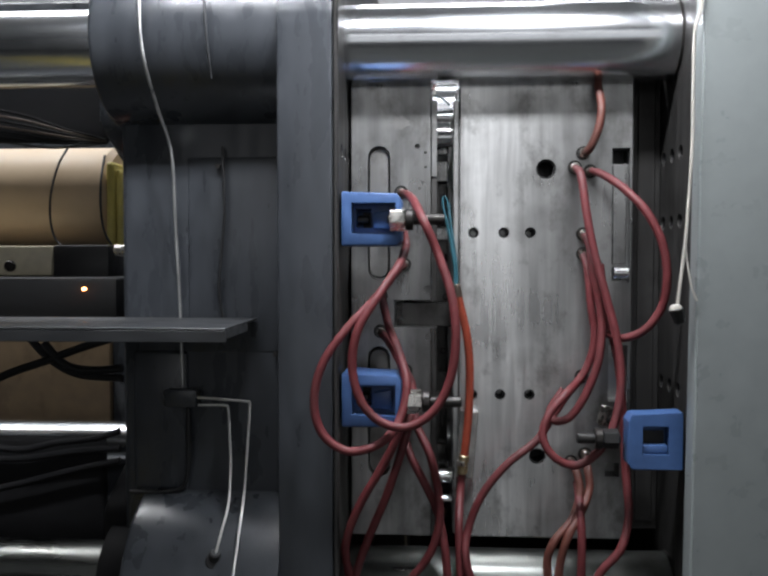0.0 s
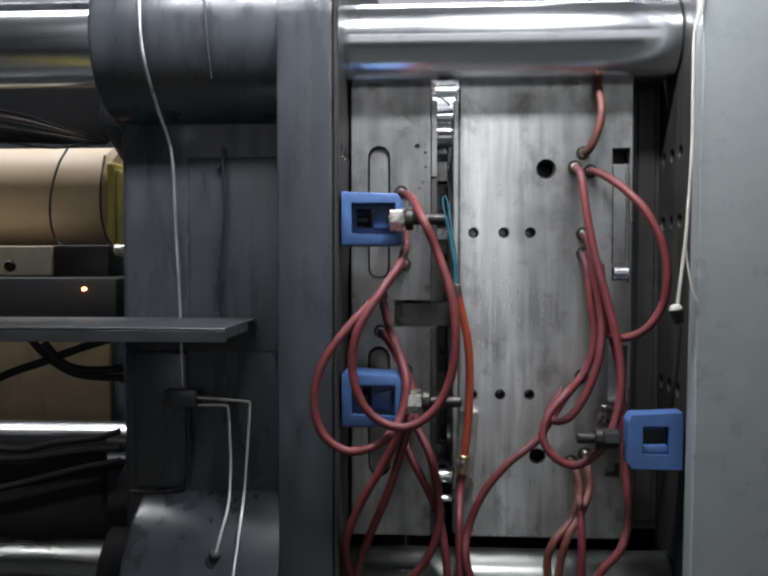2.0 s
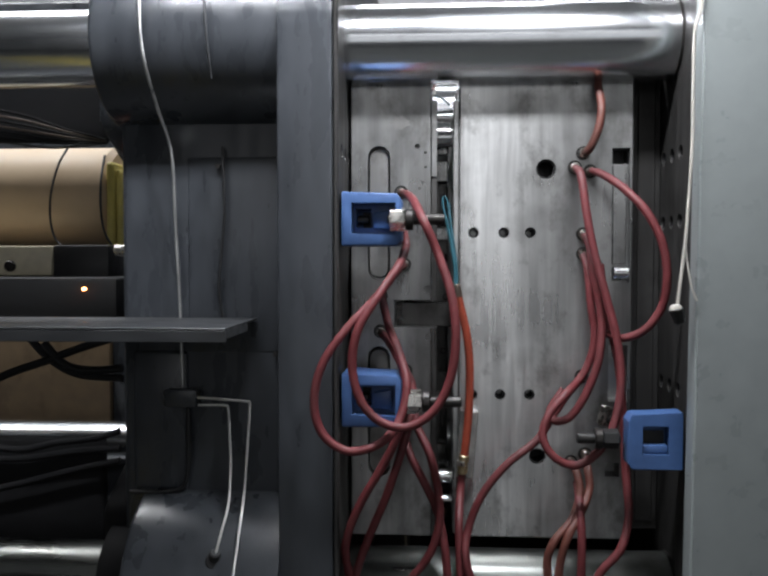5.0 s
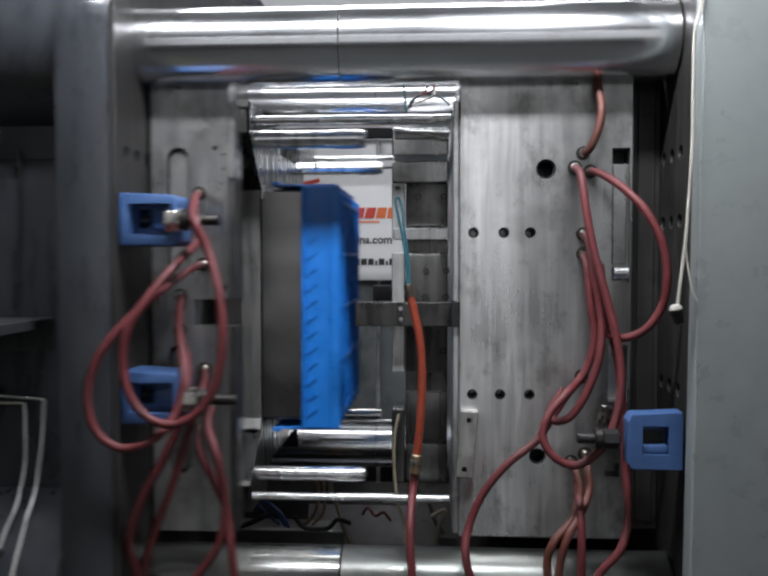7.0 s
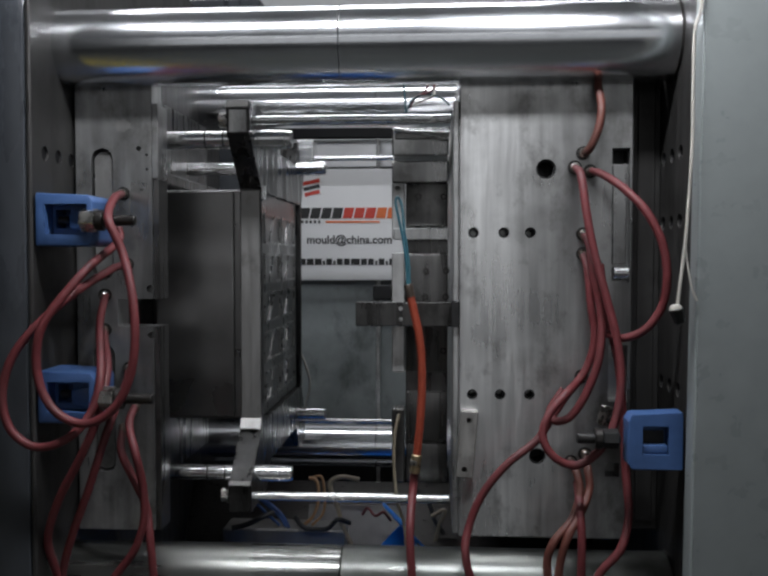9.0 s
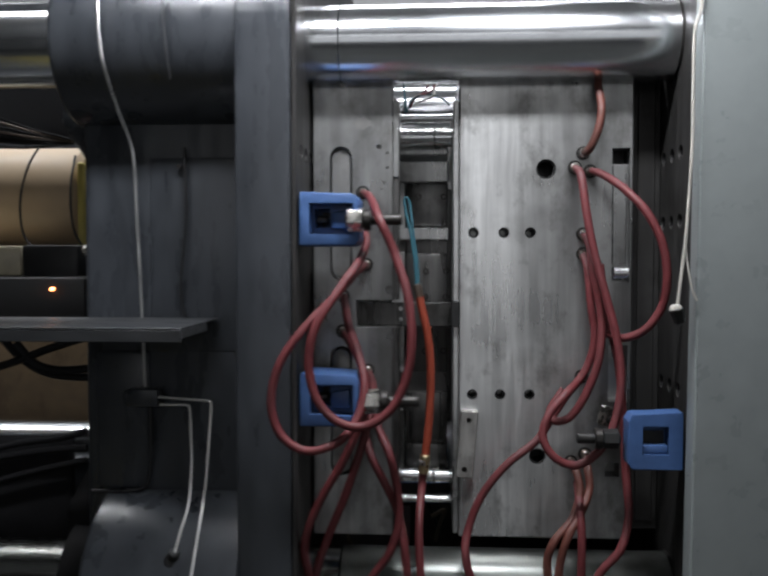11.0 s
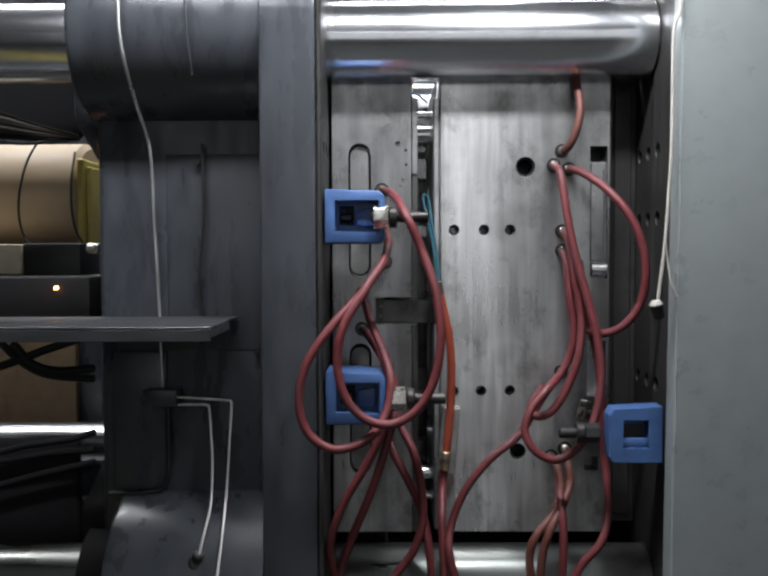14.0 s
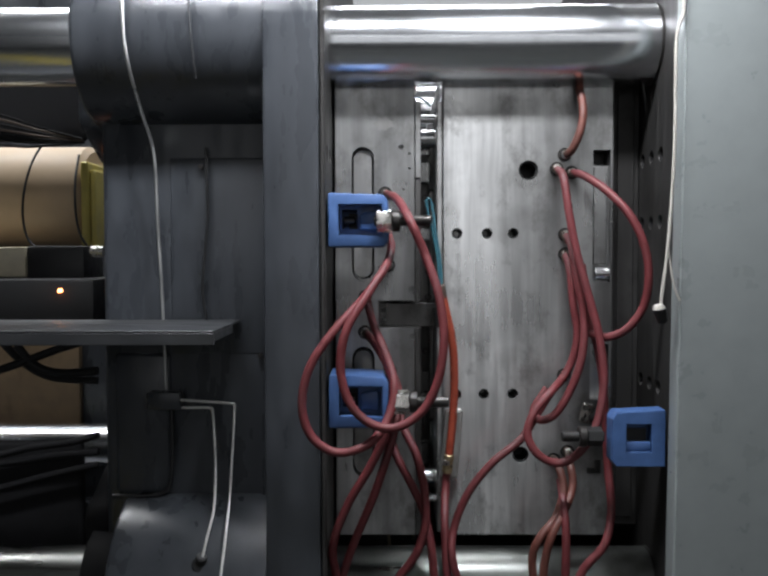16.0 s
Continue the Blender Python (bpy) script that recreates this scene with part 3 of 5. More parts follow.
def moving_half():
    x0, x1 = -0.1744, 0.0029
    m = thing("moving_mould_half", (x0, 2.15, Z_MB), "ground steel moving mould half with a polished core", "injection mould")
    cut = [stadium(-0.1164, 1.4544, 1.7313, 0.0464, 1.70, 1.785),
           stadium(-0.1164, 1.0461, 1.3194, 0.0464, 1.70, 1.785),
           box(-0.086, x1 + 0.05, 1.70, 1.9, 1.3571, 1.415, 0),
           box(-0.0106, x1 + 0.05, 1.70, 1.77, 1.6265, 1.6665, 0)]
    for x, z, r in ((-0.0378, 1.7297, 0.0055), (-0.0208, 1.7166, 0.0028), (-0.0207, 1.6866, 0.0028), (-0.0163, 1.4364, 0.008),
                    (-0.0151, 1.3383, 0.007), (-0.0277, 1.6566, 0.0025), (-0.0327, 1.6436, 0.0022)):
        cut.append(rod((x, 1.70, z), (x, 1.76, z), r, seg=14))
    part("front_plate", carved(box(x0, x1 - 0.012, YM, 1.80, Z_MB, Z_MT, 0.002), cut), MOULD, m)
    patch = [(-0.0735 + (0.017 + 0.006 * math.sin(2.3 * k)) * math.cos(math.pi * k / 9), 1.7782 + (0.013 + 0.004 * math.sin(3.1 * k + 1)) * math.sin(math.pi * k / 9)) for k in range(18)]
    part("rubbed_patch", prism(patch, "y", 1.7366, 1.7372), MOULD_MID, m, "dark rubbed patch")
    rail = [box(-0.0192, x1 + 0.05, 1.70, 1.9, 1.3571, 1.415, 0)]
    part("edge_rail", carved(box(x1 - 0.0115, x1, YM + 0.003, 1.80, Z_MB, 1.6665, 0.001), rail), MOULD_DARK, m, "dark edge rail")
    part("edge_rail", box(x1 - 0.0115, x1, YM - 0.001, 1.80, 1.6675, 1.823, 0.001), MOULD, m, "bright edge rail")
    for x, z0, z1 in ((-0.1169, 1.4623, 1.7243), (-0.117, 1.0522, 1.3104)):
        part("slot_floor", stadium(x, z0, z1, 0.0375, 1.746, 1.7845), MOULD_MID, m)
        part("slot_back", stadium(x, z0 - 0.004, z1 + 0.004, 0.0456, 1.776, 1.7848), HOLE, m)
    # polished core with a grid cut into its end
    xa, xb = -0.0715, 0.1715
    ya, yb, za, zb = 1.95, 2.47, 1.1215, 1.661
    part("core", box(xa, xb, ya, yb, za, zb, 0.006, 2), CORE, m, "polished steel core with a raised grid")
    rows = 5
    h = (zb - za - 0.06) / rows
    for i in range(rows):
        for j in range(2):
            y0, z0 = ya + 0.05 + j * 0.22, za + 0.03 + i * h
            for k, (u0, u1, v0, v1) in enumerate(((0, 0.2, 0, 0.006), (0, 0.2, h - 0.028, h - 0.022), (0, 0.006, 0.006, h - 0.028), (0.194, 0.2, 0.006, h - 0.028))):
                part("grid_rib", box(xb + 0.0002, xb + 0.004, y0 + u0, y0 + u1, z0 + v0, z0 + v1, 0), GRID, m)
            part("grid_rib", prism([(y0 + 0.055, z0 + 0.006), (y0 + 0.066, z0 + 0.006), (y0 + 0.126, z0 + h - 0.028), (y0 + 0.115, z0 + h - 0.028)], "x", xb + 0.0002, xb + 0.0035), GRID, m)
    part("core_step", box(xa, 0.1135, 1.938, 2.482, za + 0.006, zb - 0.004, 0.004, 2), CORE, m)
    part("back_plate", box(x0 + 0.001, x0 + 0.045, 1.801, 2.6, Z_MB, Z_MT, 0.002), MOULD_DARK, m, "dark back plate")
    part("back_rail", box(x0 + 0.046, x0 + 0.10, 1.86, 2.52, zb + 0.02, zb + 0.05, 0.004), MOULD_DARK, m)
    for y, x_tip, z, r in ((1.85, 0.2674, 1.7622, 0.0215), (1.85, 0.2668, 1.0205, 0.0183),
                           (2.42, 0.2681, 1.7593, 0.0197), (2.42, 0.2663, 1.0485, 0.0169)):
        pil = part("guide_pillar", rod((x0 + 0.02, y, z), (x_tip, y, z), r * 0.93, seg=28, chamfer=0.004), BRIGHT, m, "bright guide pillar", smooth=True)
        part("bush", rod((x_tip - 0.075, y, z), (x_tip - 0.012, y, z), r, seg=28, chamfer=0.002), BRIGHT, pil, smooth=True)
        for k in (0.11, 0.15, 0.19):
            part("oil_groove", ring((x_tip - k - 0.003, y, z), (x_tip - k, y, z), r * 0.94, r * 0.5, seg=24), BOLT, pil, smooth=True)
    r = 0.0141
    for x, z in ((-0.0709, 1.6358), (-0.0638, 1.4878), (-0.1123, 1.423), (-0.1134, 1.3499), (-0.0615, 1.2689)):
        port(m, x, z, r)
    MOVERS.append(m)
    return m


moving_half()


def stripper():
    s = thing("stripper_plate", (-0.0015, 1.9, 0.9471), "dark steel stripper plate on bright pull rods", "mould plate")
    x0, x1 = -0.0035, 0.0466
    z = [1.8384, 1.7683, 1.6608, 1.1159, 1.0118, 0.946]
    outline = [(1.80, z[0]), (1.96, z[0]), (2.02, z[1]), (2.40, z[1]), (2.44, z[0]), (2.56, z[0]), (2.56, z[1]), (2.50, z[2]), (2.50, z[3]), (2.56, z[4]), (2.56, z[5]),
               (2.44, z[5]), (2.40, z[4]), (2.02, z[4]), (1.96, z[5]), (1.80, z[5]), (1.80, z[4]), (1.92, z[3]), (1.92, z[2]), (1.80, z[1])]
    window = box(x0 - 0.1, x1 + 0.1, 1.936, 2.484, z[3] + 0.004, z[2] - 0.004, 0)
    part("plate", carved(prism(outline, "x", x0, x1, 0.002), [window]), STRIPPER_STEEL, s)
    part("wear_pad", box(x0 + 0.006, x1 - 0.006, 1.796, 1.7995, z[1] + 0.003, z[0] - 0.018, 0.001), MOULD, s, "bright ground pad")
    for base, deep, rise in ((1.9195, 0.020, 0.030), (1.800, 0.008, 0.006), (1.800, 0.012, 0.016)):
        foot = z[3] - 0.006 if base > 1.85 else (z[4] - 0.004 if deep < 0.010 else z[0] - 0.014)
        part("chamfer", prism([(base + 0.004, foot + rise), (base, foot + rise), (base - deep, foot), (base - deep, foot - 0.002), (base + 0.004, foot - 0.002)], "x", x0 + 0.0015, x1 - 0.0015), MOULD_MID, s, "bright ground chamfer")
    part("frame_rail", box(x0 + 0.002, x1 - 0.002, 1.914, 1.9195, z[3] + 0.004, z[2] - 0.004, 0.002), MOULD_MID, s, "grey ground rail")
    for y, zz, r in ((1.83, 1.8014, 0.0096), (1.83, 0.9748, 0.0096), (2.46, 1.7927, 0.0071), (2.46, 1.0205, 0.0071)):
        rr = part("pull_rod", rod((x0 - 0.012, y, zz), (XP + 0.43, y, zz), r, seg=20), BRIGHT, s, "bright pull rod", smooth=True)
        part("nut", hexagon(0, y, zz, r * 3.2, x0 - 0.022, x0 - 0.004, "x"), NICKEL, rr)
    part("ejector_pad", box(x1 - 0.006, x1 + 0.045, 2.45, 2.52, 1.7686, 1.8454, 0.003), BRIGHT, s, "bright guide block")
    part("hook", box(x1 - 0.004, x1 + 0.006, 1.93, 1.95, 1.6356, 1.6694, 0.002), BRIGHT, s)
    return s


STRIPPER = stripper()


# ---- clamps ----
def clamp(x, z, flip, label, y=1.555, nut_at=0.050, lean=0.0, closed=False):
    yn = y + (0.03 if closed else 0.006)
    c = thing("mould_clamp", (x, y, z), label, "mould clamp", "blue mould clamps")
    w, h, deep_y = 0.1117, 0.1009, 0.10
    if closed:
        w, h, deep_y = 0.0991, 0.1063, 0.045

    def fx(u):
        return x + flip * u

    outline = [(fx(-w / 2), z - h / 2), (fx(w * 0.42), z - h / 2 + lean * 0.01), (fx(w / 2), z - h * 0.40), (fx(w / 2), z + h * 0.34), (fx(w * 0.42), z + h * 0.46), (fx(-w / 2), z + h / 2)]
    inner = [(fx(-w * 0.33), z - h * 0.27), (fx(w * 0.40), z - h * 0.30), (fx(w * 0.40), z + h * 0.29), (fx(-w * 0.33), z + h * 0.29)]
    if closed:
        inner = [(fx(-w * 0.24), z - h * 0.24), (fx(w * 0.24), z - h * 0.24), (fx(w * 0.24), z + h * 0.26), (fx(-w * 0.24), z + h * 0.26)]
    u_deep = 0.20 if closed else -0.02
    deep = [(fx(-w * (0.20 if closed else 0.28)), z - h * 0.16), (fx(w * u_deep), z - h * 0.16), (fx(w * u_deep), z + h * 0.20), (fx(-w * (0.20 if closed else 0.28)), z + h * 0.20)]
    part("body", carved(prism(outline, "y", y, y + deep_y, 0.0018 if closed else 0.004), [prism(inner, "y", y - 0.05, y + (0.028 if closed else 0.036)), prism(deep, "y", y - 0.05, y + deep_y - 0.02)]), BLUE_PAINT, c, smooth=not closed)
    if closed:
        part("jaw", prism([(fx(-w * 0.235), z - h * 0.235), (fx(w * 0.235), z - h * 0.235), (fx(w * 0.235), z - h * 0.07), (fx(-w * 0.235), z - h * 0.07)], "y", y + 0.006, y + 0.0275, 0.003), BLUE_PAINT, c, smooth=True)
    else:
        part("jaw", prism([(fx(w * 0.02), z - h * 0.17), (fx(w * 0.33), z - h * 0.19), (fx(w * 0.33), z + h * 0.18), (fx(w * 0.02), z + h * 0.12)], "y", y + 0.017, y + 0.0355, 0.004), BLUE_PAINT, c, smooth=True)
    part("pocket", box(min(fx(-w * 0.19), fx(w * (u_deep - 0.01))), max(fx(-w * 0.19), fx(w * (u_deep - 0.01))), y + deep_y - 0.026, y + deep_y - 0.021, z - h * 0.15, z + h * 0.15, 0), HOLE, c)
    b = part("stud", rod((fx(nut_at - 0.02), yn, z - 0.002), (fx(nut_at + (0.060 if closed else 0.086)), yn, z - 0.002), 0.01, seg=20, chamfer=0.002), HOLE if closed else BOLT, c, "black threaded stud", smooth=True)
    for k in range(5 if closed else 11):
        u = nut_at + 0.034 + k * 0.0042
        part("thread", ring((fx(u), yn, z - 0.002), (fx(u + 0.0022), yn, z - 0.002), 0.0102, 0.004, seg=18), BOLT, b, smooth=True)
    part("stud_end", rod((fx(-w * 0.26), y + 0.045, z), (fx(-w * 0.06), y + 0.045, z), 0.0082, seg=16, chamfer=0.002), BOLT, c, smooth=True)
    part("nut", hexagon(0, yn, z - 0.002, 0.0329 if closed else 0.0402, fx(nut_at - 0.016), fx(nut_at + 0.012), "x", 0.26), HOLE if closed else NICKEL, c, "hexagon nut")
    part("washer", rod((fx(nut_at + 0.013), yn, z - 0.002), (fx(nut_at + 0.028), yn, z - 0.002), 0.0201, seg=24, chamfer=0.002), BOLT, c, smooth=True)
    return c


MOVERS.append(clamp(-0.1187, 1.574, 1, "blue painted steel mould clamp with a plated nut"))
MOVERS.append(clamp(-0.1188, 1.2358, 1, "blue painted steel mould clamp behind looped hoses", nut_at=0.082))
clamp(0.403, 1.1657, -1, "blue painted steel mould clamp on the fixed platen", nut_at=0.078, y=1.558, closed=True)


# ---- hoses ----
def hose(points, label, radius=0.0081, material=None, ends=True, moving=False, group="red water hoses", name="water_hose"):
    h = thing(name, points[0], label, "hose", group)
    part("hose_wall", tube(points, radius, 14, 9), material or RED_HOSE, h, smooth=True)
    if ends:
        a, b = Vector(points[0]), Vector(points[1])
        d = (b - a).normalized()
        part("crimp", rod(a - d * 0.006, a + d * 0.022, radius * 1.08, seg=16, chamfer=0.002), FERRULE, h, "dull metal crimp", smooth=True)
    if moving:
        MOVERS.append(h)
    return h


RED = "dull red rubber water hose looped in front of the mould"
hose([(-0.0706, 1.73, 1.6352), (-0.0465, 1.62, 1.6162), (-0.0244, 1.535, 1.5737), (0.0033, 1.53, 1.5115), (0.0279, 1.51, 1.4369), (0.0366, 1.5, 1.3589), (0.0264, 1.5, 1.2844), (-0.0032, 1.5, 1.227), (-0.0513, 1.5, 1.1982), (-0.0997, 1.5, 1.2082), (-0.1349, 1.5, 1.2476), (-0.149, 1.5, 1.3093), (-0.1374, 1.5, 1.3755), (-0.101, 1.52, 1.4362), (-0.0672, 1.56, 1.4891), (-0.0583, 1.64, 1.5218), (-0.0615, 1.69, 1.5430), (-0.0680, 1.70, 1.5620)], RED, moving=True)
hose([(-0.0635, 1.73, 1.4879), (-0.0749, 1.67, 1.4766), (-0.1082, 1.56, 1.4299), (-0.1634, 1.52, 1.3692), (-0.2043, 1.51, 1.3076), (-0.2197, 1.51, 1.2406), (-0.2046, 1.51, 1.1827), (-0.1627, 1.51, 1.1519), (-0.1181, 1.51, 1.157), (-0.0823, 1.52, 1.1794), (-0.0599, 1.54, 1.2191), (-0.0534, 1.56, 1.2705), (-0.0689, 1.6, 1.3207), (-0.0938, 1.66, 1.3722), (-0.1099, 1.73, 1.4233)], RED, moving=True)
hose([(-0.1129, 1.73, 1.3505), (-0.0919, 1.68, 1.3313), (-0.0631, 1.62, 1.2882), (-0.0559, 1.58, 1.2397), (-0.067, 1.56, 1.1786), (-0.0972, 1.56, 1.1137), (-0.1414, 1.57, 1.036), (-0.1696, 1.58, 0.9571), (-0.1661, 1.6, 0.893), (-0.1509, 1.62, 0.8179)], "dull red rubber water hose hanging below the mould", moving=True)
hose([(-0.0613, 1.73, 1.2698), (-0.0455, 1.67, 1.2446), (-0.0475, 1.61, 1.197), (-0.0636, 1.59, 1.135), (-0.0916, 1.59, 1.0499), (-0.1281, 1.6, 0.9607), (-0.1518, 1.61, 0.8896), (-0.1654, 1.62, 0.8175)], "dull red rubber water hose hanging below the mould", moving=True)
hose([(-0.0408, 1.72, 1.1966), (-0.0354, 1.66, 1.1682), (-0.0099, 1.62, 1.1193), (0.0054, 1.62, 1.0526), (0.0075, 1.62, 0.9856), (-0.0095, 1.62, 0.9276), (-0.0409, 1.622, 0.8828), (-0.0839, 1.622, 0.8284)], "dull red rubber water hose hanging below the mould", moving=True)
hose([(-0.0641, 1.7, 1.1499), (-0.0486, 1.65, 1.1117), (-0.0214, 1.64, 1.0612), (0.0046, 1.64, 1.0035), (0.019, 1.622, 0.9371), (0.0287, 1.622, 0.8313)], "dull red rubber water hose hanging below the mould", moving=True)

ON_FIXED = "dull red rubber water hose tangled before the fixed mould"
hose([(0.2981, 1.73, 1.7123), (0.3054, 1.7, 1.7191), (0.3185, 1.69, 1.7532), (0.3257, 1.695, 1.7951), (0.3234, 1.715, 1.8413), (0.3237, 1.722, 1.8525)], "short brown-red rubber hose rising behind the tie bar", material=OLD_HOSE)
hose([(0.3102, 1.73, 1.6758), (0.324, 1.69, 1.6677), (0.3574, 1.65, 1.6373), (0.395, 1.62, 1.5904), (0.422, 1.61, 1.5348), (0.4336, 1.61, 1.4705), (0.4279, 1.62, 1.4102), (0.3998, 1.63, 1.3656), (0.3649, 1.65, 1.3466), (0.3382, 1.68, 1.3514)], ON_FIXED)
hose([(0.2798, 1.73, 1.6839), (0.2859, 1.69, 1.6641), (0.2934, 1.67, 1.5936), (0.3064, 1.66, 1.517), (0.3277, 1.65, 1.4318), (0.3478, 1.64, 1.3475), (0.3548, 1.63, 1.2639), (0.3406, 1.62, 1.1855), (0.3096, 1.61, 1.1337), (0.2666, 1.61, 1.1068), (0.225, 1.61, 1.1231), (0.2057, 1.62, 1.1602), (0.2198, 1.63, 1.201), (0.258, 1.65, 1.2409), (0.2981, 1.72, 1.2621)], ON_FIXED)
hose([(0.2975, 1.73, 1.5495), (0.305, 1.7, 1.5272), (0.3125, 1.68, 1.4595), (0.3245, 1.67, 1.383), (0.3177, 1.66, 1.3023), (0.2937, 1.66, 1.2349), (0.2647, 1.66, 1.1912), (0.2363, 1.66, 1.1812), (0.2251, 1.67, 1.1986), (0.2531, 1.68, 1.241)], ON_FIXED)
hose([(0.2978, 1.73, 1.5098), (0.3016, 1.7, 1.4834), (0.3071, 1.69, 1.4107), (0.3154, 1.69, 1.3426), (0.2986, 1.69, 1.279), (0.2608, 1.68, 1.2313), (0.2309, 1.67, 1.1889), (0.1985, 1.66, 1.142), (0.1405, 1.65, 1.097), (0.093, 1.65, 1.0361), (0.0652, 1.645, 0.9691), (0.0598, 1.622, 0.9188), (0.0828, 1.622, 0.8327)], ON_FIXED)
hose([(0.3285, 1.71, 1.4882), (0.3379, 1.69, 1.3913), (0.3596, 1.68, 1.2954), (0.3681, 1.67, 1.1808), (0.3738, 1.67, 1.0839), (0.3746, 1.645, 1.004), (0.3562, 1.622, 0.9443), (0.3168, 1.622, 0.8958), (0.2894, 1.622, 0.8379)], ON_FIXED, ends=False)
hose([(0.2766, 1.73, 1.0855), (0.281, 1.69, 1.0755), (0.2856, 1.67, 1.0387), (0.2667, 1.645, 0.9923), (0.2297, 1.622, 0.9559), (0.216, 1.622, 0.9126), (0.224, 1.622, 0.8362)], "browned red rubber water hose twisted below the mould", material=OLD_HOSE)
hose([(0.3051, 1.73, 1.102), (0.3041, 1.69, 1.0778), (0.3046, 1.675, 1.0425), (0.2826, 1.645, 1.0023), (0.2539, 1.622, 0.9612), (0.2394, 1.622, 0.9036), (0.238, 1.622, 0.8366)], "browned red rubber water hose twisted below the mould", material=OLD_HOSE)
hose([(0.2847, 1.7, 1.0502), (0.2816, 1.645, 1.0119), (0.2819, 1.622, 0.9522), (0.2791, 1.622, 0.8376)], ON_FIXED, ends=False)


def orange_hose():
    h = hose([(0.0421, 1.7, 1.4428), (0.0501, 1.7, 1.4044), (0.0641, 1.7, 1.3402), (0.0692, 1.7, 1.2709), (0.0666, 1.7, 1.1814), (0.059, 1.7, 1.1015), (0.0560, 1.7, 1.0760)], "bright orange rubber hose with a teal wire loop", 0.0083, ORANGE_HOSE, group="hanging hoses", name="air_hose")
    part("lower_hose", tube([(0.0560, 1.7, 1.0770), (0.0513, 1.7, 1.0313), (0.047, 1.645, 0.959), (0.0534, 1.622, 0.8319)], 0.0083, 14, 9), RED_HOSE, h, "dull red lower length of hose", smooth=True)
    part("wire_loop", tube([(0.0402, 1.7, 1.4428), (0.0363, 1.71, 1.4979), (0.0264, 1.72, 1.5576), (0.0145, 1.73, 1.6129), (0.0194, 1.73, 1.6248), (0.0264, 1.73, 1.6079), (0.0324, 1.72, 1.5576), (0.0412, 1.71, 1.4979), (0.0441, 1.7, 1.4428)], 0.0028, 8, 8), GREEN_WIRE, h, "teal wire loop", smooth=True)
    part("coupling", rod((0.059, 1.7, 1.1035), (0.0542, 1.7, 1.0634), 0.0105, seg=16, chamfer=0.003), BRASS, h, "brass coupling", smooth=True)
    part("ferrule", rod((0.056, 1.7, 1.0915), (0.0551, 1.7, 1.0814), 0.0122, seg=6, chamfer=0.001), NICKEL, h)
    return h


AIR_HOSE = orange_hose()


# ---- cables on the fixed side ----
def white_cable():
    c = thing("sensor_cable", (0.4554, 1.493, 1.931), "off-white cable with a taped connector hanging loose", "cable")
    part("cable", tube([(0.4571, 1.493, 1.9933), (0.4546, 1.493, 1.931), (0.4443, 1.493, 1.8937), (0.4428, 1.493, 1.8186), (0.4425, 1.493, 1.7096), (0.438, 1.493, 1.6084), (0.4323, 1.493, 1.5237), (0.4256, 1.493, 1.4642), (0.4195, 1.493, 1.4113)], 0.0031, 8, 8), WHITE_CABLE, c, smooth=True)
    part("branch", tube([(0.4325, 1.4935, 1.5237), (0.4389, 1.4935, 1.477), (0.446, 1.4935, 1.4455), (0.4539, 1.494, 1.4267)], 0.0022, 8, 8), WHITE_CABLE, c, smooth=True)
    plug = part("connector", rod((0.417, 1.493, 1.4147), (0.4268, 1.5, 1.3869), 0.013, 0.010, seg=10, chamfer=0.003), BLACK, c, "black plastic connector", smooth=True)
    part("tape", rod((0.4152, 1.49, 1.42), (0.417, 1.49, 1.4098), 0.0095, 0.0115, seg=9, chamfer=0.002), WHITE_CABLE, plug, "crumpled white tape")
    return c


white_cable()


def inner_cable():
    c = thing("inner_cable", (-0.0795, 1.85, 1.157), "thin beige cable hanging inside the open mould", "cable")
    part("cable", tube([(-0.08, 1.86, 1.1551), (-0.0895, 1.855, 1.1067), (-0.0903, 1.85, 1.0313), (-0.0827, 1.85, 0.9602), (-0.0674, 1.85, 0.9001), (-0.0611, 1.86, 0.7863)], 0.0035, 8, 8), OLD_CABLE, c, smooth=True)
    w = thing("white_lead", (-0.3988, 2.5, 1.2105), "thin white lead curling behind the core", "cable")
    part("lead", tube([(-0.4194, 2.6, 1.2035), (-0.401, 2.6, 1.1607), (-0.3904, 2.6, 1.1071), (-0.4045, 2.6, 1.0408), (-0.4232, 2.6, 0.9758)], 0.004, 8, 8), WHITE_CABLE, w, smooth=True)


inner_cable()


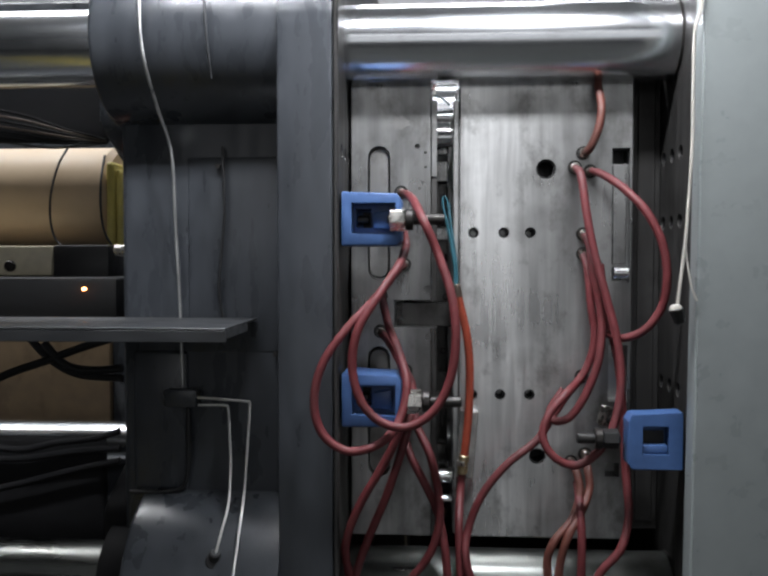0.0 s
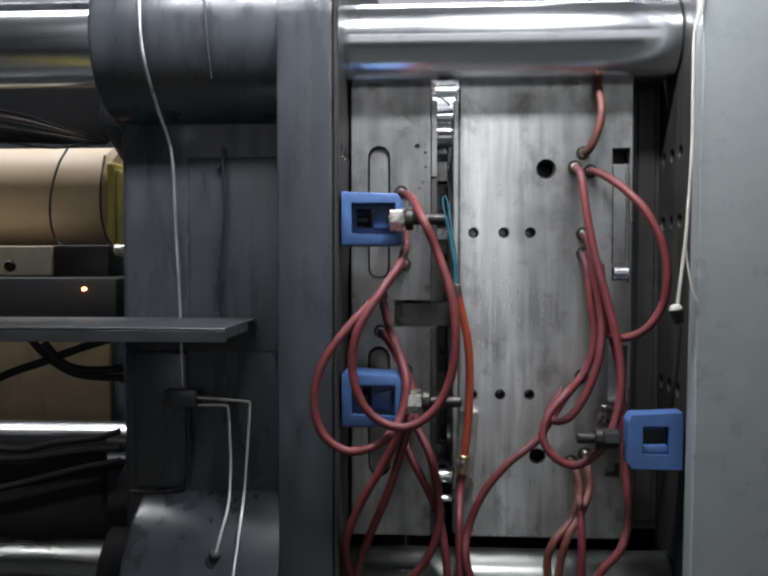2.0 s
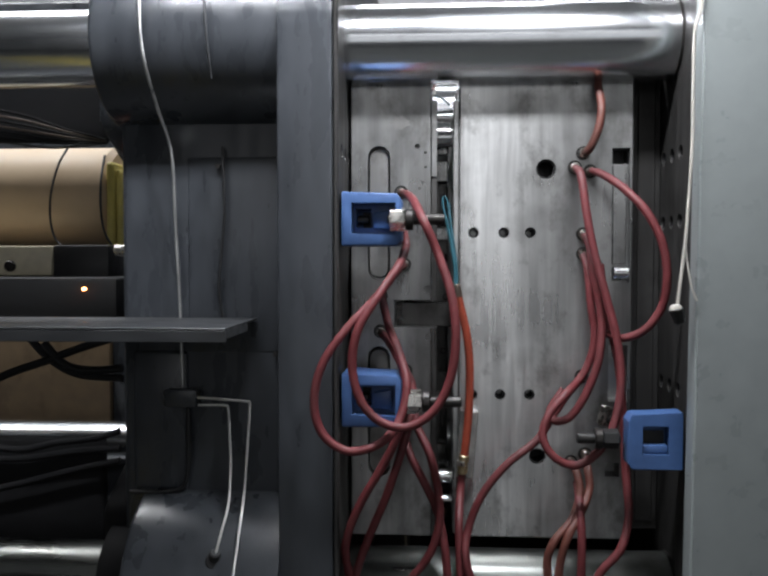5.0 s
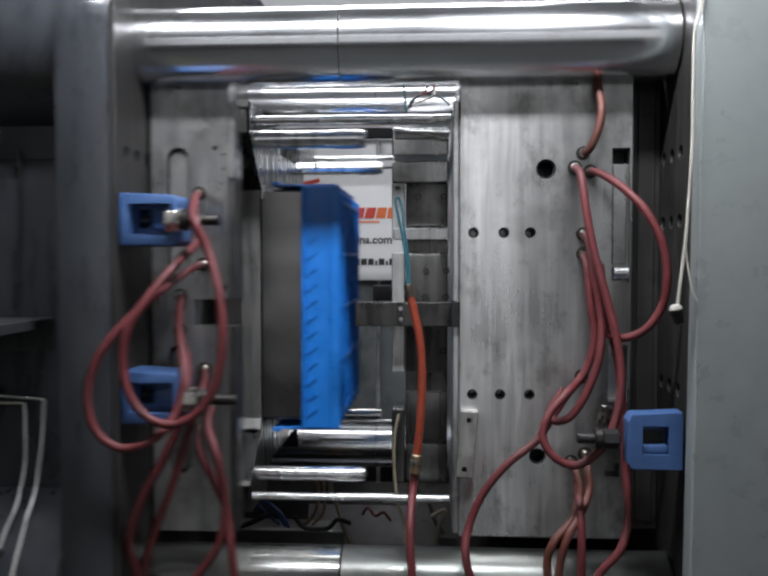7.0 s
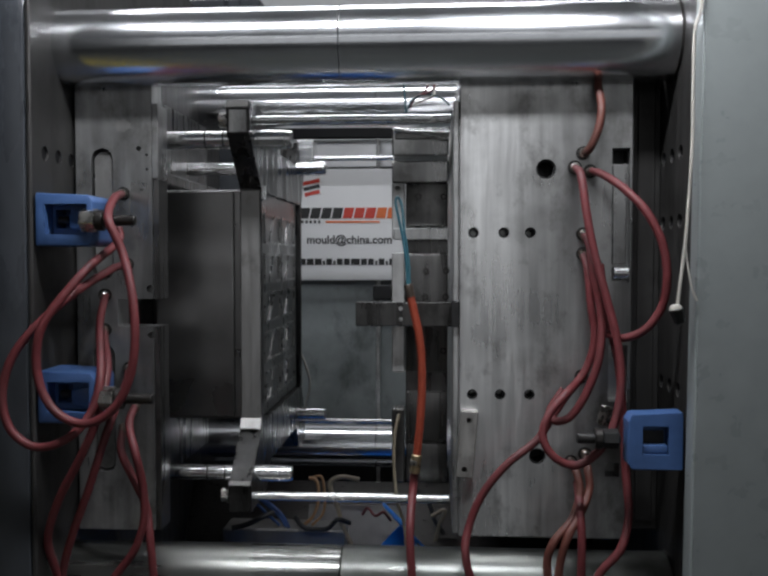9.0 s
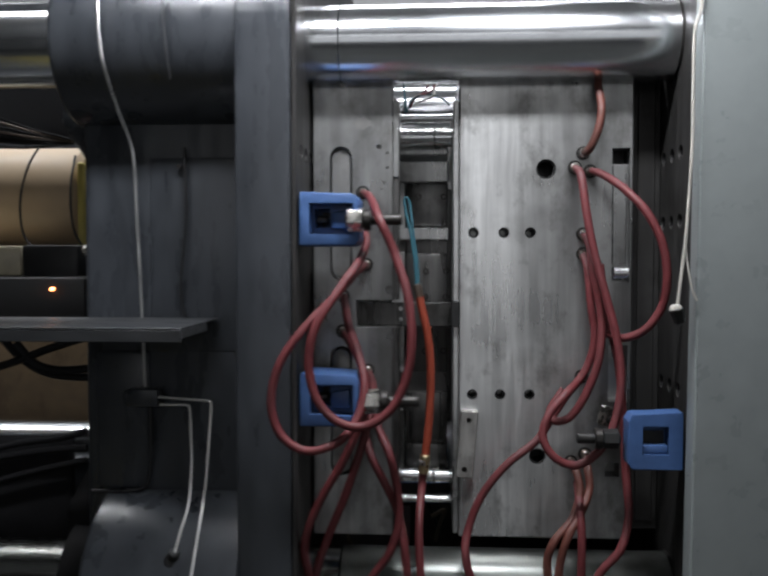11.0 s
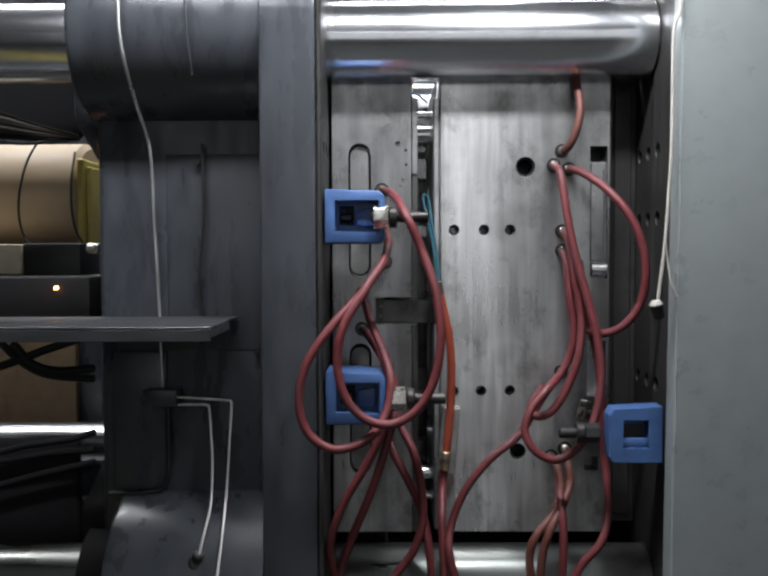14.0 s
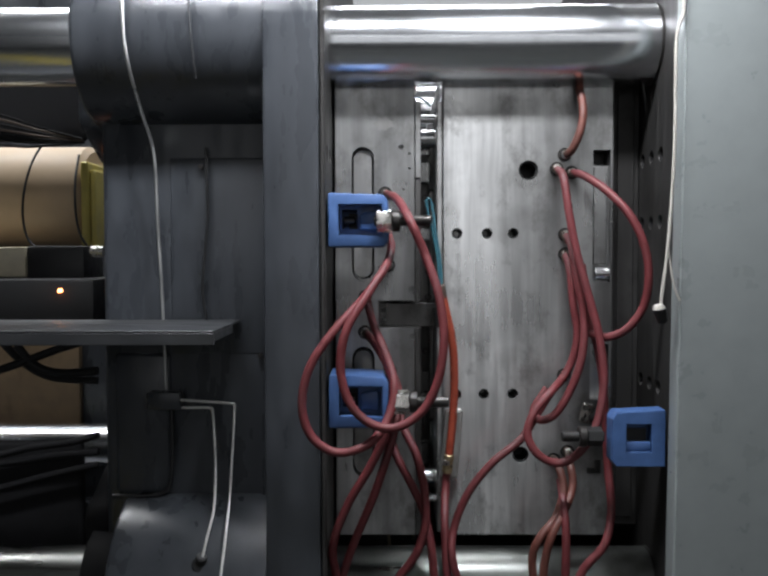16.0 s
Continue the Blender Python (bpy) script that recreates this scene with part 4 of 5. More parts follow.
def coloured_wires():
    w = thing("wire_bundle", (-0.0414, 1.8, 1.8351), "red, green and white wires behind the tie bar", "wires")
    for pts, m in (([(-0.0787, 1.95, 1.9249), (-0.0719, 1.95, 1.8801), (-0.0696, 1.95, 1.8331)], GREEN_WIRE), ([(-0.0667, 1.93, 1.8341), (-0.0531, 1.92, 1.8576), (-0.0243, 1.92, 1.8715), (0.0111, 1.93, 1.8642), (0.0313, 1.94, 1.8492)], GREEN_WIRE),
                   ([(-0.06, 1.93, 1.8407), (-0.0442, 1.92, 1.8652), (-0.0111, 1.92, 1.8779), (-0.0001, 1.93, 1.9084)], RED_HOSE), ([(-0.05, 1.93, 1.8494), (-0.0309, 1.92, 1.8562), (-0.0066, 1.92, 1.8669), (-0.0023, 1.93, 1.8919)], WHITE_CABLE), ([(-0.0444, 1.93, 1.8648), (-0.0199, 1.92, 1.8846), (-0.0178, 1.93, 1.9197)], RED_HOSE)):
        part("wire", tube(pts, 0.0022, 6, 8), m, w, smooth=True)


coloured_wires()


# ---- fittings on the moving platen ----
def platen_fittings():
    t = thing("steel_pipe", (-0.5064, 1.66, 1.2468), "bare steel pipe down the dark platen", "pipe")
    part("pipe", tube([(-0.5487, 1.545, 2.0136), (-0.5466, 1.54, 1.9584), (-0.5443, 1.54, 1.9092), (-0.5382, 1.55, 1.8531), (-0.5333, 1.6, 1.7876), (-0.5288, 1.65, 1.7357), (-0.5236, 1.66, 1.6836), (-0.5227, 1.67, 1.5767), (-0.5176, 1.67, 1.4684), (-0.515, 1.675, 1.369), (-0.511, 1.675, 1.2395)], 0.0034, 10, 9), STEEL_TUBE, t, smooth=True)
    MOVERS.append(t)
    d = thing("lubrication_manifold", (-0.5106, 1.66, 1.22), "dark grease distributor with two thin steel lines", "manifold")
    part("block", box(-0.5428, -0.4786, 1.655, 1.685, 1.2011, 1.2368, 0.004, 2), DARK_PAINT, d, smooth=True)
    for z in (1.2289, 1.2091):
        part("outlet", rod((-0.5468, 1.665, z), (-0.4726, 1.665, z), 0.006, seg=10, chamfer=0.001), BLACK, d, smooth=True)
    part("line", tube([(-0.4786, 1.66, 1.2213), (-0.4393, 1.655, 1.2196), (-0.3786, 1.65, 1.2161), (-0.3697, 1.65, 1.2133), (-0.3688, 1.65, 1.2035), (-0.372, 1.645, 1.1377), (-0.3737, 1.62, 1.0462), (-0.3721, 1.57, 0.9847), (-0.3752, 1.513, 0.8829), (-0.3765, 1.506, 0.80)], 0.0027, 8, 8), ZINC, d, "thin bright steel line", smooth=True)
    part("line", tube([(-0.4767, 1.66, 1.2055), (-0.4407, 1.66, 1.2058), (-0.4208, 1.66, 1.2051), (-0.4148, 1.66, 1.1972), (-0.4097, 1.65, 1.1459), (-0.4056, 1.64, 1.0893), (-0.4011, 1.6, 1.0225), (-0.4058, 1.565, 0.9809), (-0.4122, 1.545, 0.9435)], 0.0027, 8, 8), ZINC, d, "thin bright steel line", smooth=True)
    part("elbow", rod((-0.4122, 1.545, 0.9473), (-0.4229, 1.56, 0.9191), 0.011, seg=12, chamfer=0.003), BLACK, d, smooth=True)
    part("elbow_base", rod((-0.416, 1.545, 0.9304), (-0.4308, 1.6, 0.9101), 0.016, seg=14, chamfer=0.003), BLACK, d, smooth=True)
    MOVERS.append(d)
    k = thing("black_cable", (-0.425, 1.67, 1.6937), "thin black cable clipped to the dark platen", "cable")
    part("cable", tube([(-0.4258, 1.674, 1.7235), (-0.4244, 1.674, 1.6453), (-0.4237, 1.674, 1.5865), (-0.4303, 1.674, 1.5078), (-0.4357, 1.674, 1.4387), (-0.4272, 1.674, 1.3745)], 0.003, 8, 8), BLACK, k, smooth=True)
    part("cable", tube([(-0.4275, 1.548, 1.9943), (-0.4233, 1.544, 1.9217), (-0.4198, 1.55, 1.8694), (-0.4187, 1.562, 1.836)], 0.0025, 8, 8), SHEET, k, smooth=True)
    part("cable", tube([(-0.5027, 1.68, 1.1967), (-0.5005, 1.674, 1.1297), (-0.5031, 1.674, 1.0644), (-0.5145, 1.674, 1.033), (-0.5573, 1.674, 1.0242), (-0.6226, 1.674, 1.0231)], 0.0045, 8, 8), BLACK, k, smooth=True)
    MOVERS.append(k)
    s = thing("sensor_tray", (-0.3573, 1.5, 1.3547), "grey sheet-metal tray bracketed to the platen", "tray")
    x1, x0 = -0.3608, -0.3608 - 0.9
    zt, zb = 1.3801, 1.3547
    part("sheet", box(x0, x1, 1.43, 1.685, zt - 0.004, zt, 0.001), SHEET, s)
    part("lip", box(x0, x1, 1.43, 1.434, zb, zt - 0.0045, 0.001), SHEET, s)
    part("end_lip", box(x1 - 0.004, x1, 1.4345, 1.60, zb + 0.006, zt - 0.0045, 0.001), SHEET, s)
    MOVERS.append(s)


platen_fittings()


# ---- ejector cylinder behind the moving platen ----
def ejector():
    e = thing("ejector_cylinder", (-1.1346, 2.3, 1.5383), "beige painted ejector cylinder with a yellow flange", "cylinder")
    yc, zc = 2.30, 1.6647
    r = 0.1407
    part("barrel", rod((-0.8816 - 0.9, yc, zc), (-0.8643, yc, zc), r, seg=64, chamfer=0.014), BEIGE, e, smooth=True)
    part("flange", box(-0.8631, -0.8444, yc - r * 0.92, yc + r * 0.92, 1.5348, 1.753, 0.004), YELLOW, e, "yellow painted flange")
    part("flange_rim", box(-0.8444 + 0.0005, -0.8311, yc - r * 0.80, yc + r * 0.80, 1.5348, 1.7333, 0.003), YELLOW, e)
    for pts in ([(-0.9547, 2.17, 1.8058), (-0.9715, 2.13, 1.7438), (-0.984, 2.11, 1.6667), (-0.991, 2.12, 1.5983), (-0.9749, 2.12, 1.5453), (-0.9225, 2.1, 1.5161), (-0.8587, 2.1, 1.5036)], [(-0.8657, 2.17, 1.7693), (-0.8608, 2.13, 1.6991), (-0.8577, 2.12, 1.623), (-0.8481, 2.12, 1.5665), (-0.8304, 2.12, 1.5351)]):
        part("lead", tube(pts, 0.0032, 8, 8), BLACK, e, "black lead", smooth=True)
    part("valve_block", box(-0.9571 - 0.4, -0.9571, 2.05, 2.2, 1.457, 1.5317, 0.006, 2), CREAM, e, "cream painted valve block", smooth=True)
    part("valve_screw", rod((-1.0619, 2.04, 1.4815), (-1.0619, 2.06, 1.4815), 0.014, seg=14, chamfer=0.003), BOLT, e, smooth=True)
    part("cable_box", box(-0.9605, -0.8148, 2.06, 2.2, 1.4115, 1.5342, 0.008, 2), BLACK, e, "black cable box", smooth=True)
    part("stop_pin", rod((-0.7909, 2.04, 1.5201), (-0.7593, 2.04, 1.5201), 0.014, seg=16, chamfer=0.002), NICKEL, e, smooth=True)
    part("carriage", box(-0.819 - 0.7, -0.7643, 1.98, 2.35, 1.3484, 1.4547, 0.01, 2), BLACK, e, "black carriage", smooth=True)
    part("indicator", rod((-0.8422, 1.968, 1.427), (-0.8422, 1.982, 1.427), 0.004, seg=12, chamfer=0.001), LED, e, "glowing amber indicator", smooth=True)
    MOVERS.append(e)
    b = thing("black_hoses", (-1.0378, 2.2, 1.2272), "black hydraulic hoses under the ejector", "hose")
    for pts in ([(-1.2571, 2.2, 1.139), (-1.1469, 2.2, 1.1906), (-1.0514, 2.2, 1.2232), (-0.9563, 2.2, 1.2582), (-0.862, 2.2, 1.2877)], [(-1.1159, 2.25, 1.2815), (-1.0544, 2.25, 1.2211), (-0.979, 2.25, 1.1825), (-0.8554, 2.25, 1.1727)], [(-1.0506, 2.2, 1.2734), (-0.9973, 2.2, 1.2183), (-0.9301, 2.2, 1.2003), (-0.8361, 2.2, 1.2064)]):
        part("hose_wall", tube(pts, 0.011, 10, 8), BLACK, b, smooth=True)
    for pts in ([(-1.0878, 1.9, 1.067), (-0.9698, 1.9, 1.0536), (-0.8873, 1.9, 1.0697), (-0.782, 1.9, 1.0848), (-0.7295, 1.9, 1.1004)], [(-1.0885, 1.9, 1.0288), (-0.9465, 1.9, 1.0343), (-0.8407, 1.9, 1.0508), (-0.7299, 1.9, 1.0604)], [(-1.09, 1.9, 0.9452), (-0.9592, 1.9, 0.9764), (-0.8413, 1.9, 1.0071), (-0.7303, 1.9, 1.0317)]):
        part("hose_wall", tube(pts, 0.008, 10, 8), MATTE_BLACK if pts[0][2] < 1.3 else BLACK, b, smooth=True)
    MOVERS.append(b)
    c = thing("cable_loom", (-1.0827, 2.2, 1.8435), "dusty dark red cables above the ejector", "cables")
    for k in range(7):
        sag = Vector((0, 0.02 * k, -0.011 * k))
        part("cable", tube([Vector((-1.0739, 1.9, 1.8542)) + sag, Vector((-0.9461, 1.9, 1.8293)) + sag * 0.9, Vector((-0.8539, 1.9, 1.7992)) + sag * 0.5, Vector((-0.7564, 1.9, 1.7726)) + sag * 0.1], 0.0026, 8, 6), (MATTE_BLACK, FERRULE, MATTE_BLACK, FERRULE, MATTE_BLACK, MATTE_BLACK, BLACK)[k], c, smooth=True)
    MOVERS.append(c)


ejector()


# ---- machine bed, rear guard, sign ----
def machine_base():
    b = thing("machine_bed", (0, 2.2, 0), "dark painted machine bed under the tie bars", "machine bed")
    part("near_rail", box(-2.6, 2.2, 1.56, 1.90, 0, Z_LOW - 0.16, 0.01, 2), DARK_PAINT, b)
    part("far_rail", box(-2.6, 2.2, 2.56, 2.92, 0, Z_LOW - 0.16, 0.01, 2), DARK_PAINT, b)
    part("shoe", box(-2.6, 2.2, 1.80, 1.86, Z_LOW - 0.16, Z_LOW - 0.075, 0.004), DARK_PAINT, b)
    part("bed_plate", box(-0.629, -0.264, 2.44, 2.555, 0.640, 0.700, 0.006, 2), MOULD_MID, b, "pale scuffed steel plate")
    part("bed_sheet", prism([(2.50, 0.64), (2.503, 0.64), (2.56, 0.742), (2.557, 0.742)], "x", -0.388, -0.075), PALE_SHEET, b, "crumpled pale drip sheet")
    part("chute", prism([(2.60, Z_LOW - 0.05), (2.60, Z_LOW - 0.02), (2.44, Z_LOW - 0.30), (2.44, Z_LOW - 0.33)], "x", -0.9, 0.5), BOLT, b, "dark sheet-metal chute")
    g = thing("rear_guard", (0, 3.2, 0), "grey painted rear guard door of the machine", "guard door")
    x0 = -0.62
    part("door", box(x0, 1.4, 3.20, 3.24, 0, 1.9513, 0.004), GUARD, g)
    part("rail", box(x0, 1.4, 3.175, 3.199, 1.952, 2.012, 0.004), MATTE_BLACK, g, "black top rail")
    # black sheet added so the background below the far bar stays dark
    part("darkening_sheet", box(x0 + 0.01, 1.39, 3.185, 3.199, 0.02, 0.86, 0.003), MATTE_BLACK, g, "black sheet added to darken the lower door")
    # pale panel added in place of the white wall beyond the guard
    part("upper_panel", box(x0 + 0.02, 1.3, 3.188, 3.199, 1.845, 1.946, 0.003), SIGN_WHITE, g, "pale panel standing in for the wall beyond")
    part("post", box(-0.2233, -0.2086, 3.17, 3.199, 0.2, 1.9513, 0.002), MOULD, g)
    part("catch", box(-0.2339, -0.1638, 3.15, 3.169, 1.3452, 1.4005, 0.004), BLACK, g, "black plastic catch")
    c = thing("rear_column", (-1.4, 3.1, 0), "dark machine column with a tan lower panel", "machine frame")
    part("column", box(-3.4, x0 - 0.02, 3.06, 3.3, 0, 2.45, 0.01, 2), DARK_PAINT, c)
    part("panel", box(-3.2, -1.1967, 3.03, 3.059, 0.8719, 1.2053, 0.004), TAN_WALL, c, "dusty tan panel")


machine_base()


def words(body, x, z, y, height, material, parent, name="lettering"):
    cu = bpy.data.curves.new("t", "FONT")
    cu.body, cu.size, cu.extrude, cu.offset = body, height, 0.0004, 0.0009
    ob = new("t", cu)
    me = bpy.data.meshes.new_from_object(ob.evaluated_get(bpy.context.evaluated_depsgraph_get()))
    bpy.data.objects.remove(ob)
    b = bmesh.new()
    b.from_mesh(me)
    bpy.data.meshes.remove(me)
    bmesh.ops.transform(b, matrix=pose(x, y, z, 90), verts=b.verts)
    return part(name, b, material, parent)


def sign():
    y = 3.165
    s = thing("sign", (-0.3492, y, 1.4185), "white printed company sign with black and red marks", "sign")
    part("board", box(-0.6096, -0.0723, y, y + 0.004, 1.4185, 1.8365, 0.001), SIGN_WHITE, s)
    yf = y - 0.001
    # slanted flag mark
    for k in range(3):
        x0, z0 = -0.5026, 1.7839 - 0.021 * k
        part("mark", prism([(x0 + 0.006 * k, z0 - 0.010), (x0 + 0.034, z0 - 0.003), (x0 + 0.068, z0 + 0.004), (x0 + 0.064, z0 + 0.018), (x0 + 0.032, z0 + 0.010), (x0 + 0.004 * k, z0 + 0.004)], "y", yf - 0.0006, yf), INK if k == 1 else INK_RED, s)
    # company name as plain blocks
    z0, z1 = 1.651, 1.6915
    for k in range(9):
        xa = -0.5161 + k * 0.0415
        part("name_block", prism([(xa, z0), (xa + 0.036, z0), (xa + 0.045, z1), (xa + 0.009, z1)], "y", yf - 0.0006, yf), INK if k < 4 else (INK_RED if k < 7 else INK_ORANGE), s)
    for k in range(5):
        xa = -0.5069 + k * 0.016
        part("small_bar", box(xa, xa + 0.009, yf - 0.0006, yf, 1.6326, 1.6437, 0), INK, s)
    part("small_bar", box(-0.4138, -0.2102, yf - 0.0006, yf, 1.6345, 1.6418, 0), INK_ORANGE, s)
    words("mould@china.com", -0.4866, 1.5572, yf, 0.0425, INK, s)
    for k, w in enumerate((0.026, 0.026, 0.026, 0.009, 0.022, 0.009, 0.022, 0.022, 0.034, 0.022, 0.022, 0.009, 0.022, 0.009, 0.02, 0.022, 0.034)):
        xa = -0.5167 + sum((0.026, 0.026, 0.026, 0.009, 0.022, 0.009, 0.022, 0.022, 0.034, 0.022, 0.022, 0.009, 0.022, 0.009, 0.02, 0.022, 0.034)[:k]) + 0.0045 * k
        part("address_bar", box(xa, xa + w, yf - 0.0006, yf, 1.4759, 1.4759 + (0.016 if w < 0.01 else 0.024), 0), INK, s)


sign()


def floor_cables():
    kinds = (
        ("blue sheathed cable over the machine bed", BLUE_WIRE, 0.0055, [(-0.521, 2.46, 0.785), (-0.484, 2.453, 0.768), (-0.451, 2.447, 0.739), (-0.43, 2.44, 0.705)]),
        ("blue sheathed cable over the machine bed", BLUE_WIRE, 0.0055, [(-0.509, 2.46, 0.777), (-0.467, 2.45, 0.745), (-0.438, 2.44, 0.709)]),
        ("blue sheathed cable over the machine bed", BLUE_WIRE, 0.0045, [(-0.529, 2.46, 0.769), (-0.495, 2.45, 0.741), (-0.458, 2.44, 0.713)]),
        ("ochre cable looped over the machine bed", OCHRE_WIRE, 0.005, [(-0.373, 2.46, 0.851), (-0.349, 2.455, 0.841), (-0.344, 2.45, 0.787), (-0.359, 2.445, 0.741), (-0.386, 2.44, 0.714)]),
        ("grubby pale cable looped over the machine bed", OLD_CABLE, 0.0065, [(-0.223, 2.46, 0.848), (-0.278, 2.456, 0.856), (-0.309, 2.452, 0.835), (-0.289, 2.448, 0.773), (-0.27, 2.444, 0.711), (-0.245, 2.44, 0.658)]),
        ("brown cable looped over the machine bed", OCHRE_WIRE, 0.004, [(-0.369, 2.47, 0.847), (-0.337, 2.465, 0.853), (-0.328, 2.46, 0.811), (-0.330, 2.455, 0.749), (-0.363, 2.45, 0.711)]),
        ("dull red wire curling over the machine bed", RED_HOSE, 0.004, [(-0.215, 2.47, 0.74), (-0.199, 2.46, 0.763), (-0.175, 2.45, 0.743), (-0.151, 2.44, 0.758), (-0.13, 2.45, 0.73)]),
        ("oily black cable on the machine bed", BLACK, 0.008, [(-0.598, 2.43, 0.705), (-0.555, 2.43, 0.716), (-0.505, 2.43, 0.74), (-0.47, 2.46, 0.75)]),
        ("black cable on the machine bed", BLACK, 0.007, [(-0.413, 2.43, 0.743), (-0.381, 2.43, 0.71), (-0.316, 2.43, 0.709), (-0.284, 2.43, 0.736), (-0.25, 2.45, 0.72)]),
        ("black cable on the machine bed", BLACK, 0.006, [(-0.05, 2.46, 0.80), (-0.019, 2.46, 0.782), (0.001, 2.45, 0.73), (0.028, 2.44, 0.695)]),
        ("grubby pale cable on the machine bed", OLD_CABLE, 0.006, [(-0.011, 2.43, 0.751), (0.028, 2.43, 0.769), (0.012, 2.43, 0.724), (0.001, 2.43, 0.679)]),
    )
    for label, material, radius, pts in kinds:
        c = thing("bed_cable", pts[-1], label, "cable", "cables on the machine bed")
        part("cable", tube(pts, radius, 8, 8), material, c, smooth=True)


floor_cables()


# ---- crate ----
def crate():
    x0, xm, x1 = 0.0468, 0.1204, 0.1983
    ya, yb = 1.93, 2.37
    z0, z1 = 1.1018, 1.672
    t = 0.005
    c = thing("crate", ((x0 + x1) / 2, (ya + yb) / 2, (z0 + z1) / 2), "bright blue plastic storage crate with a cut-away side", "crate")
    part("base", box(x1 - t, x1, ya + 0.004, yb - 0.004, z0 + 0.012, z1 - 0.012, 0.002), CRATE_BLUE, c)
    part("side", box(x0, x1 - t - 0.0005, ya + 0.01, yb - 0.01, z1 - t, z1, 0.001), CRATE_BLUE, c)
    part("side", box(x0, x1 - t - 0.0005, ya + 0.01, yb - 0.01, z0, z0 + t, 0.001), CRATE_BLUE, c)
    part("low_side", box(xm, x1 - t - 0.0005, yb - t, yb, z0 + t + 0.0005, z1 - t - 0.0005, 0.001), CRATE_BLUE, c, "cut-away back")
    part("low_side", box(xm, x1 - t - 0.0005, ya, ya + t, z0 + t + 0.0005, z1 - t - 0.0005, 0.001), CRATE_BLUE, c, "cut-away front")
    part("rim", box(xm - 0.008, xm, ya - 0.006, ya + 0.006, z0 + 0.004, z1 - 0.004, 0.002), CRATE_BLUE, c)
    for z in (z0 - 0.006, z1 - 0.004):
        part("rim", box(x0 - 0.006, x0 + 0.014, ya + 0.006, yb - 0.006, z, z + 0.010, 0.002), CRATE_BLUE, c)
    n = 14
    h = (z1 - z0 - 0.06) / n
    for k in range(n):
        za = z0 + 0.03 + k * h
        part("rib", prism([(xm + 0.004, za), (xm + 0.026, za + h * 0.5), (xm + 0.026, za + h * 0.62), (xm + 0.004, za + h * 0.12)], "y", ya - 0.004, ya - 0.0002), CRATE_BLUE, c)
    for k in range(5):
        zz = z0 + 0.04 + k * (z1 - z0 - 0.08) / 4
        part("base_rib", box(x1 + 0.0002, x1 + 0.008, ya + 0.02, yb - 0.02, zz - 0.004, zz + 0.004, 0.001), CRATE_BLUE, c)
    for k in range(5):
        yy = ya + 0.03 + k * (yb - ya - 0.06) / 4
        part("base_rib", box(x1 + 0.0002, x1 + 0.010, yy - 0.004, yy + 0.004, z0 + 0.02, z1 - 0.02, 0.001), CRATE_BLUE, c)
    part("corner_rim", box(x1 - 0.02, x1 + 0.004, ya - 0.004, ya - 0.0005, z0 + 0.004, z1 - 0.004, 0.002), CRATE_BLUE, c)
    return c


CRATE = crate()


